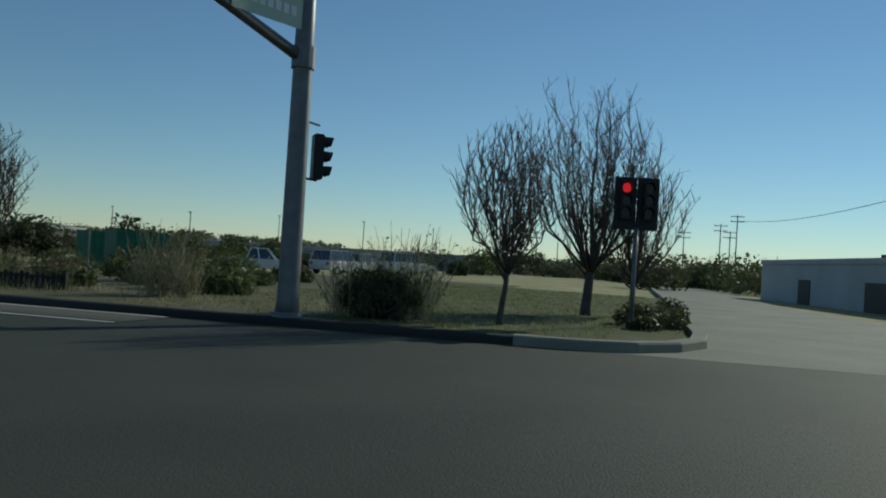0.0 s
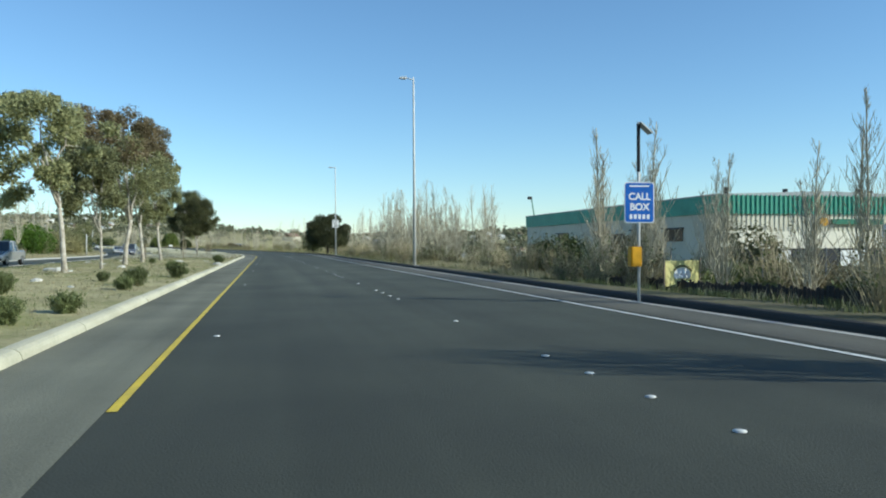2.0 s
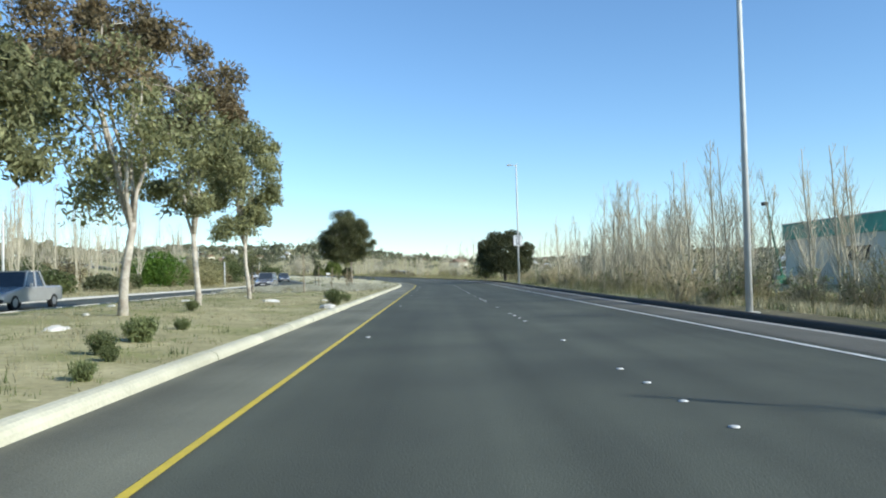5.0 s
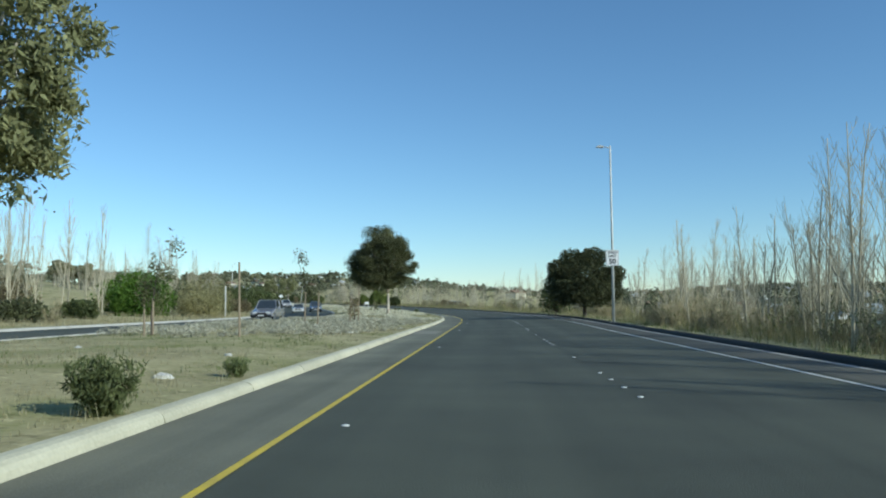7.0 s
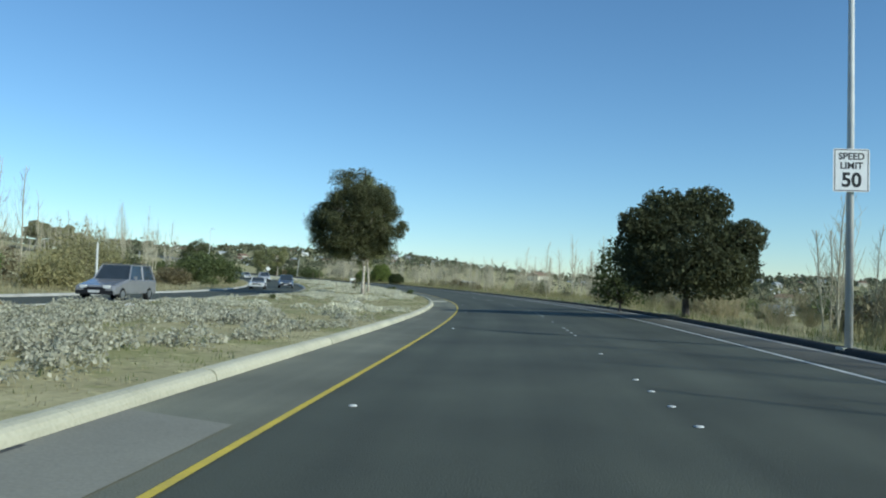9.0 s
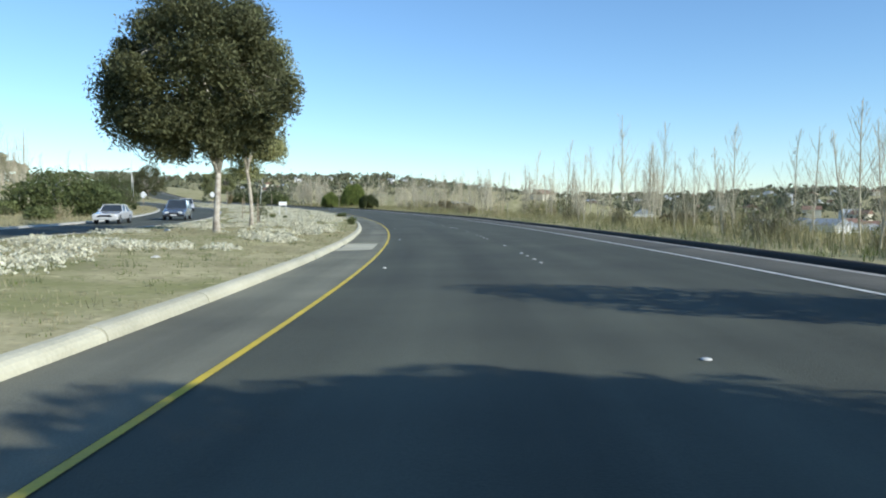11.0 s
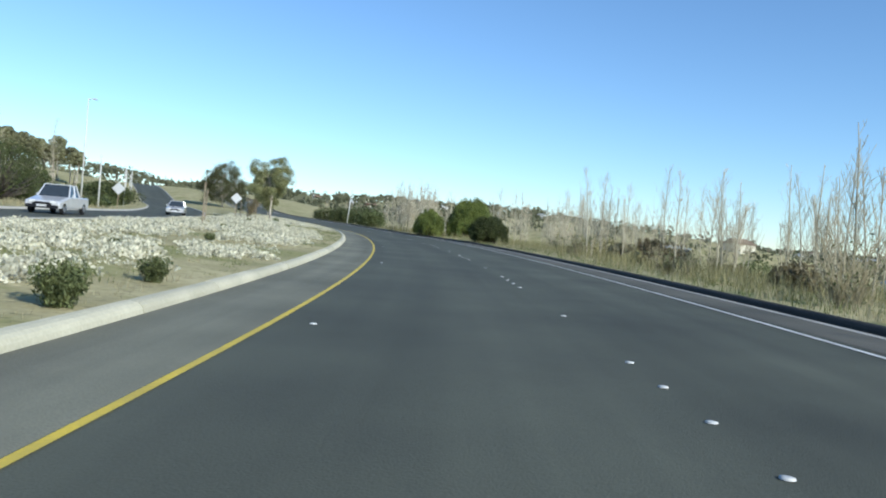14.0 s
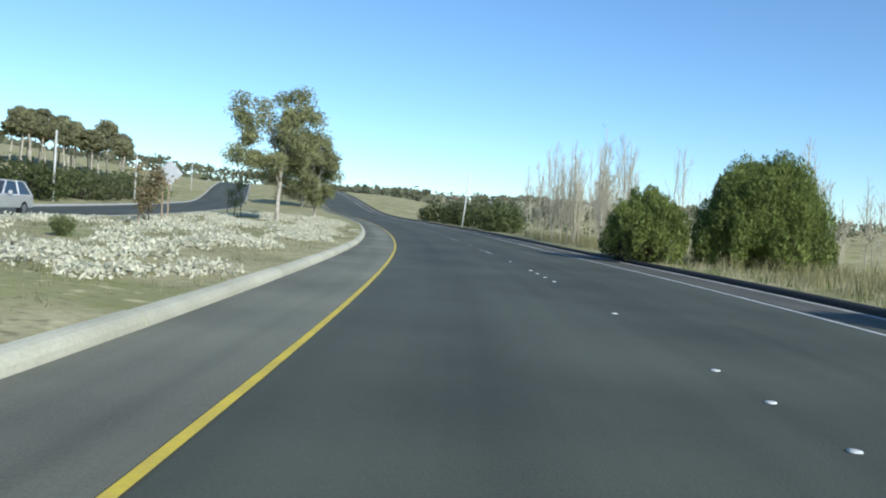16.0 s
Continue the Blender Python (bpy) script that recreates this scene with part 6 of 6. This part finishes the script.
vehicle("sedan", on_far_road(77.5, -16.3), paint("maroon_paint", (0.10, 0.012, 0.025)), "dark maroon sedan on the oncoming carriageway")
vehicle("pickup", on_far_road(96.5, -17.0), paint("silver_paint", (0.42, 0.42, 0.40)), "silver pickup truck on the oncoming carriageway")
vehicle("suv", on_far_road(150, -16.4), paint("pewter_paint", (0.30, 0.30, 0.31)), "silver-grey suv on the oncoming carriageway")
vehicle("sedan", on_far_road(209, -19.4), paint("white_car_paint", (0.72, 0.72, 0.70)), "white sedan on the oncoming carriageway")
vehicle("suv", on_far_road(220, -16.5), paint("blue_grey_paint", (0.16, 0.20, 0.26)), "blue-grey suv on the oncoming carriageway")
vehicle("pickup", on_far_road(262, -18.2), paint("white_truck_paint", (0.70, 0.70, 0.69)), "white pickup truck on the oncoming carriageway")
vehicle("hatch", on_far_road(300, -16.5), paint("pale_car_paint", (0.62, 0.62, 0.60)), "white hatchback coming down the far carriageway")


def boom_lift(x, y, reach, turn, label):
    root = thing("boom_lift", label, "boom lift", "boom lifts in the yard")
    part("chassis", Geo().box(-1.1, -0.9, 0.35, 1.1, 0.9, 1.0), M_GREENP, root, bevel=0.05)
    for sx in (-0.8, 0.8):
        for sy in (-0.85, 0.85):
            part("wheel", Geo().tube([(sx, sy - 0.15, 0.4), (sx, sy + 0.15, 0.4)], [0.4, 0.4], 14), M_TYRE, root)
    part("turret", Geo().box(-0.7, -0.6, 1.0, 0.9, 0.6, 1.7), M_GREENP, root, bevel=0.05)
    part("lower_boom", Geo().tube([(0.6, 0, 1.6), (-0.5, 0, 1.6 + reach * 0.55)], [0.16, 0.14], 6), M_GREENP, root)
    part("upper_boom", Geo().tube([(-0.5, 0, 1.6 + reach * 0.55), (-1.2, 0, 1.6 + reach)], [0.12, 0.09], 6), M_GREENP, root)
    part("basket", Geo().box(-1.8, -0.3, 1.5 + reach, -1.2, 0.3, 1.95 + reach), M_BLACK, root)
    root.matrix_basis = Matrix.Translation((x, y, ground_at(x, y))) @ Matrix.Rotation(radians(turn), 4, "Z")
    return root


boom_lift(67.0, 75.0, 4.2, 20, "green boom lift with its arm raised in the yard")
boom_lift(70.0, 75.6, 4.4, -30, "second green boom lift with its basket raised")
# stands for a tall floodlight mast; reuses the boom lift shape
boom_lift(68.1, 159.3, 9.0, 10, "tall floodlight mast shaped as a boom lift beyond the warehouse")
tb = thing("box_truck", "white box truck body parked in the yard", "truck")
part("cargo_box", Geo().box(-2.9, -1.1, 0.6, 2.9, 1.1, 2.9), M_SIGNW, tb, bevel=0.03)
part("frame", Geo().box(-2.9, -0.5, 0.4, 2.9, 0.5, 0.6), M_BLACK, tb)
for sx in (-2, 2):
    for sy in (-0.95, 0.95):
        part("wheel", Geo().tube([(sx, sy - 0.12, 0.42), (sx, sy + 0.12, 0.42)], [0.42, 0.42], 14), M_TYRE, tb)
tb.matrix_basis = Matrix.Translation((67.2, 79.5, -0.4)) @ Matrix.Rotation(radians(-40), 4, "Z")
gt = vehicle("pickup", Matrix.Translation((62.6, 71.2, -0.35)) @ Matrix.Rotation(radians(60), 4, "Z"), paint("green_truck_paint", (0.02, 0.14, 0.07)), "dark green pickup truck parked in the yard")
gt["group"] = "parked trucks"
for x, y, w, t in ((66.7, 61.5, 1.6, -30), (60, 55, 1.4, -40)):
    ct = thing("storage_container", "green storage container in the yard", "container", "yard containers")
    part("shell", Geo().box(-w, -1.2, 0, w, 1.2, 2.4), M_GREENP, ct, bevel=0.03)
    for k in range(int(w * 5)):
        part("rib", Geo().box(-w + 0.2 + k * 0.4, -1.24, 0.1, -w + 0.3 + k * 0.4, -1.19, 2.3), M_GREENP, ct)
    ct.matrix_basis = Matrix.Translation((x, y, -0.5)) @ Matrix.Rotation(radians(t), 4, "Z")

# fence posts before the yard
for k in range(16):
    x, y = 41.5, 38 + k * 3.2
    ob = part("fence_post", Geo().tube([(0, 0, -0.1), (0, 0, 1.5)], [0.03, 0.03], 8), M_STEEL)
    ob.matrix_basis = Matrix.Translation(on_ground(x, y, 0.0))
    tagged(ob, "thin steel fence post along the yard", "fence post", "yard fence posts")

# gutter inlets
def inlet(s, material, label, back, ahead):
    root = thing("gutter_inlet", label, "gutter inlet", "gutter inlets", "structure")
    part("apron", Geo().poly([at(s - back, KERB_L + 0.03, 0.012), at(s - back + 0.4, KERB_L + 1.12, 0.012), at(s + ahead - 0.5, KERB_L + 1.15, 0.012), at(s + ahead, KERB_L + 0.03, 0.012)]), material, root)
    mo = Geo().poly([at(s - 0.8, KERB_L + 0.034, 0.014), at(s + 1.0, KERB_L + 0.034, 0.014), at(s + 1.0, KERB_L + 0.09, 0.014), at(s - 0.8, KERB_L + 0.09, 0.014)])
    part("mouth", mo, M_DARK, root)
    return root


inlet(173.2, M_KERB, "pale concrete apron of a gutter inlet in the kerb", 2.4, 2.4)
inlet(116.5, M_PALE, "grey concrete apron of a gutter inlet in the kerb", 1.6, 2.6)

# a low dark picket fence behind the berm
M_TARWOOD = mat("tarred_wood", (0.06, 0.052, 0.044), (0.028, 0.025, 0.022), rough=0.9, scale=3, fine=30, bump=0.5, vary=0.3)
barrier = thing("picket_fence", "low dark weathered picket fence along the outer verge", "fence")
picket_me = [Geo().prism([(-0.055, -0.1), (0.055, -0.1), (0.055, h - 0.03), (0.0, h), (-0.055, h - 0.03)], -0.011, 0.011).mesh("picket", M_TARWOOD) for h in (0.36, 0.39, 0.33)]
post_me = Geo().box(-0.05, -0.05, -0.2, 0.05, 0.05, 0.42).mesh("fence_post", M_TARWOOD)
rail_me = Geo().box(-1.5, -0.02, 0.0, 1.5, 0.02, 0.06).mesh("rail", M_TARWOOD)
QUARTER = Matrix.Rotation(radians(90), 4, "Z")
for k in range(7):
    y0 = 40.5 + 3.0 * k
    z0 = ground_at(35.4, y0 + 1.5)
    for h in (0.08, 0.25):
        part("rail", rail_me, None, barrier).matrix_basis = Matrix.Translation((35.44, y0 + 1.5, z0 + h)) @ QUARTER
    part("fence_post", post_me, None, barrier).matrix_basis = Matrix.Translation((35.50, y0, z0))
    for i in range(22):
        part("picket", picket_me[(i * 7 + k) % 3], None, barrier).matrix_basis = Matrix.Translation((35.40, y0 + 0.07 + 0.136 * i, z0)) @ QUARTER @ Matrix.Rotation(radians(random.uniform(-1.5, 1.5)), 4, "Y")

# pale rocks and litter on the median
def rock(seed, r):
    gg = Geo()
    for i in range(5):
        for k in range(8):
            a, b = 2 * math.pi * k / 8, math.pi * (i + 0.5) / 5 - math.pi / 2
            v = Vector((math.cos(a) * math.cos(b), math.sin(a) * math.cos(b), math.sin(b) * 0.6))
            gg.v.append(v * r * (1 + 0.45 * noise.noise(v * 1.7 + Vector((seed, 0, 0)))))
    gg.f += [(i * 8 + k, i * 8 + (k + 1) % 8, i * 8 + 8 + (k + 1) % 8, i * 8 + 8 + k) for i in range(4) for k in range(8)]
    gg.f += [tuple(32 + k for k in range(8)), tuple(7 - k for k in range(8))]
    return gg


M_ROCK = mat("whitish_rock", (0.66, 0.64, 0.58), (0.45, 0.43, 0.38), rough=0.9, scale=4, fine=25, bump=0.5)
ROCKS = [tagged(part("pale_rock", rock(k * 3.1, 0.2), M_ROCK), "whitish rock lying on the median", "rock", "rocks on the median") for k in range(3)]
at_rocks = [(21.55, 88.3, 1.7), (20.6, 94.3, 1.0), (16.4, 70.6, 1.6), (16.0, 70.9, 1.2), (19.6, 58.3, 0.7), (18.2, 60.5, 0.9), (20.3, 66.0, 0.6), (16.9, 70.2, 1.2), (17.8, 76.5, 0.9), (18.9, 92.0, 1.1), (20.0, 99.0, 0.7)]
for k in range(26):
    p = at(rng.uniform(48, 200), rng.uniform(-12.5, -2.6))
    at_rocks.append((p.x, p.y, rng.uniform(0.35, 0.9)))
for k, (x, y, z) in enumerate(at_rocks):
    m = Matrix.Translation(on_ground(x, y, 0.0)) @ Matrix.Rotation(rng.uniform(0, 6.28), 4, "Z") @ Matrix.Diagonal((z, z * 0.8, z * 0.7, 1))
    if k < 3:
        ROCKS[k].matrix_basis = m
    else:
        copy_thing(ROCKS[k % 3], m)


def sapling(seed, x, y, h, material, label, clumps=11):
    """A young tree: a thin stem with a few tufts of hanging leaves."""
    rg = np.random.default_rng(seed)
    root = thing("sapling", label, "tree", "staked young trees")
    st = Geo()
    pts = bent(rg, (0, 0, -0.1), (0.02, 0, 1), h, 7, 0.05)
    st.tube(pts, taper(0.03, 0.008, 8), 6)
    spots_of = []
    for k in range(clumps):
        q = pts[3 + k % 5]
        a = rg.uniform(0, 6.28)
        e = q + Vector((math.cos(a), math.sin(a), rg.uniform(-0.1, 0.7))) * rg.uniform(0.15, 0.5)
        st.tube([q, e], [0.009, 0.004], 4, cap=False)
        spots_of.append(rg.normal(size=(80, 3)) * np.array([0.15, 0.15, 0.17]) + np.array(e))
    part("trunk", st, M_BARE, root, smooth=True)
    part("crown", blades("crown", leaf_quads(rg, np.concatenate(spots_of), 0.15, 0.055, hang=0.4), material), None, root)
    return put(root, x, y)


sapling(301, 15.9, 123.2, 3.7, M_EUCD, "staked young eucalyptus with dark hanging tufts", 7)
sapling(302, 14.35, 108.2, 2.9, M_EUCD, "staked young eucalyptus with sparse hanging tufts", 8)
sapling(303, 18.8, 121.4, 1.6, M_EUCBR, "short staked sapling with brown leaves", 3)
sapling(304, -24.5, 284.7, 1.9, M_EUCBR, "staked sapling with tan withered leaves", 16)
sapling(305, -36.7, 303.5, 2.2, M_EUC, "staked young eucalyptus near the climb")
sapling(306, 15.9, 62.2, 1.9, M_EUC, "staked sapling on the median", 7)
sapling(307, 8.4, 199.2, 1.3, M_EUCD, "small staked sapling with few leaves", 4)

# the corner's leafless scrub and the skyline beyond the yard
for x, y, k in ((35.6, 38.3, 0.75), (34.8, 32.4, 0.8), (35.2, 33.2, 0.7), (36.2, 38.0, 0.55)):
    again(TS[2], x, y, rng.uniform(0, 360), k, tall=1.15)
for k in range(34):
    b, r = radians(-100 + k * 1.75), rng.uniform(70, 150)
    x, y = 20.3 - r * math.sin(b), 29 + r * math.cos(b)
    if 84 < y < 140 and 50 < x < 100 or (x < 84 and y < 20):
        continue
    h = rng.uniform(1.4, 3.6) * (0.6 + r / 190)
    round_bush(320 + k, x, y, h * rng.uniform(0.7, 1.1), h, (M_OAK, M_BUSH)[k % 2], "dark evergreen tree beyond the yard", 900, 0.26)
for b, r, h in ((-72, 110, 6.5), (-66, 120, 7), (-60, 105, 6), (-82, 125, 7), (-86, 120, 6.5), (-77, 130, 7), (-55, 130, 7)):
    x, y = 20.3 - r * math.sin(radians(b)), 29 + r * math.cos(radians(b))
    root = thing("yard_lamp", "thin yard light pole with a small head", "yard light", "yard lights")
    part("pole", Geo().tube([(0, 0, -0.3), (0, 0, h)], [0.08, 0.06], 7), M_STEEL, root)
    part("lantern", Geo().box(-0.35, -0.12, h - 0.02, 0.1, 0.12, h + 0.12), M_STEEL, root, bevel=0.02)
    root.matrix_basis = Matrix.Translation(on_ground(x, y, 0.0))
for x, y, t in ((70, 52, 20), (74, 48, 75), (80, 57, 30), (86, 50, 80), (78, 44, 60)):
    v = vehicle("suv" if t > 50 else "pickup", Matrix.Translation((x, y, ground_at(x, y))) @ Matrix.Rotation(radians(t), 4, "Z"), paint("yard_white_paint", (0.66, 0.66, 0.64)), "white vehicle parked in the yard")
    v["group"] = "parked trucks"

# scrub on the low ground beyond the outer verge
for k in range(40):
    p = at(rng.uniform(126, 172), rng.uniform(12, 34))
    again(TS[k % 3], p.x, p.y, rng.uniform(0, 360), rng.uniform(0.7, 1.3))
for k in range(26):
    p = at(rng.uniform(126, 280), rng.uniform(14, 34))
    h = rng.uniform(0.8, 2.0)
    round_bush(360 + k, p.x, p.y, h * rng.uniform(0.8, 1.3), h, (M_REED, M_WEED, M_TANB)[k % 3], ("straw-coloured scrub below the outer verge", "grey-green scrub below the outer verge", "brownish dry scrub below the outer verge")[k % 3], 1900, 0.11)
# grass on the corner lawn
def on_lawn(n):
    out = []
    while len(out) < n:
        x, y = rng.uniform(33.2, 60), rng.uniform(27.3, 38)
        if y > 28.6 or x > 36:
            out.append((x, y, 0.10))
    return out


tufts(rng, on_lawn(2600), 0.06, 6, 0.008, M_GRASSG, "lawn_grass", "patchy green grass on the corner lawn")
tufts(rng, on_lawn(500), 0.09, 6, 0.008, M_GRASS, "lawn_straw", "dry straw among the corner lawn")
for x, y, r, h in ((37.6, 27.75, 0.5, 0.42), (38.3, 27.7, 0.55, 0.5), (38.9, 27.6, 0.45, 0.4), (36.6, 28.1, 0.35, 0.3)):
    round_bush(int(400 + x * 3), x, y, r, h, M_OAK, "low dark shrub at the edge of the corner lawn", 900, 0.06)

# green bushes between the verge and the warehouse
for k, (x, y, r, h) in enumerate(((38.5, 75, 0.8, 1.9), (40.5, 69, 1.2, 2.2), (41.5, 80, 1.0, 1.7), (38.8, 64, 0.9, 1.5), (43, 86, 1.3, 1.8), (36.4, 72.5, 0.6, 0.9))):
    round_bush(440 + k, x, y, r, h, (M_BUSH, M_TANB)[k % 2], ("olive green bush before the warehouse", "brownish half-bare bush before the warehouse")[k % 2], 4200, 0.09)

# golden and rusty scrub and a dark shed below the outer verge
for k, (s, d, r, h, m, w) in enumerate(((265, 17.4, 1.3, 1.4, M_GRASS, "golden dry bush below the outer verge"), (267.6, 20.5, 1.5, 1.9, M_EUCBR, "rust-brown bush below the outer verge"), (263.5, 19.5, 1.0, 1.0, M_GRASS, "golden dry bush below the outer verge"))):
    p = at(s, d)
    dome_bush(470 + k, p.x, p.y, r, h, m, w, 3000)
p = at(283, 30)
sh = thing("dark_shed", "small dark shed below the outer verge", "shed")
part("wall", Geo().box(-1.6, -1.2, -0.6, 1.6, 1.2, 1.9), M_DARK, sh)
part("roof", Geo().prism([(-1.75, 1.85), (1.75, 1.85), (1.75, 1.95), (-1.75, 2.15)], -1.35, 1.35), M_ROOF, sh)
sh.matrix_basis = Matrix.Translation(on_ground(p.x, p.y, 0.0)) @ Matrix.Rotation(0.4, 4, "Z")
again(WT[1], *at(249.3, -1.2).xy, 30, 0.42, 0.02)

# houses in the valley beyond the outer verge
for k in range(46):
    b, r = radians(rng.uniform(-44, -3)), rng.uniform(200, 430)
    x, y = 20 - r * math.sin(b), 150 + r * math.cos(b)
    s, d = along(x, y)
    if abs(d) < 45:
        continue
    z = ground_at(x, y) if abs(d) < 160 else far_h(x, y)
    copy_thing(hs[k % 2], Matrix.Translation((x, y, z)) @ Matrix.Rotation(rng.uniform(0, 6.28), 4, "Z") @ Matrix.Diagonal((0.8, 0.8, 0.8, 1)))
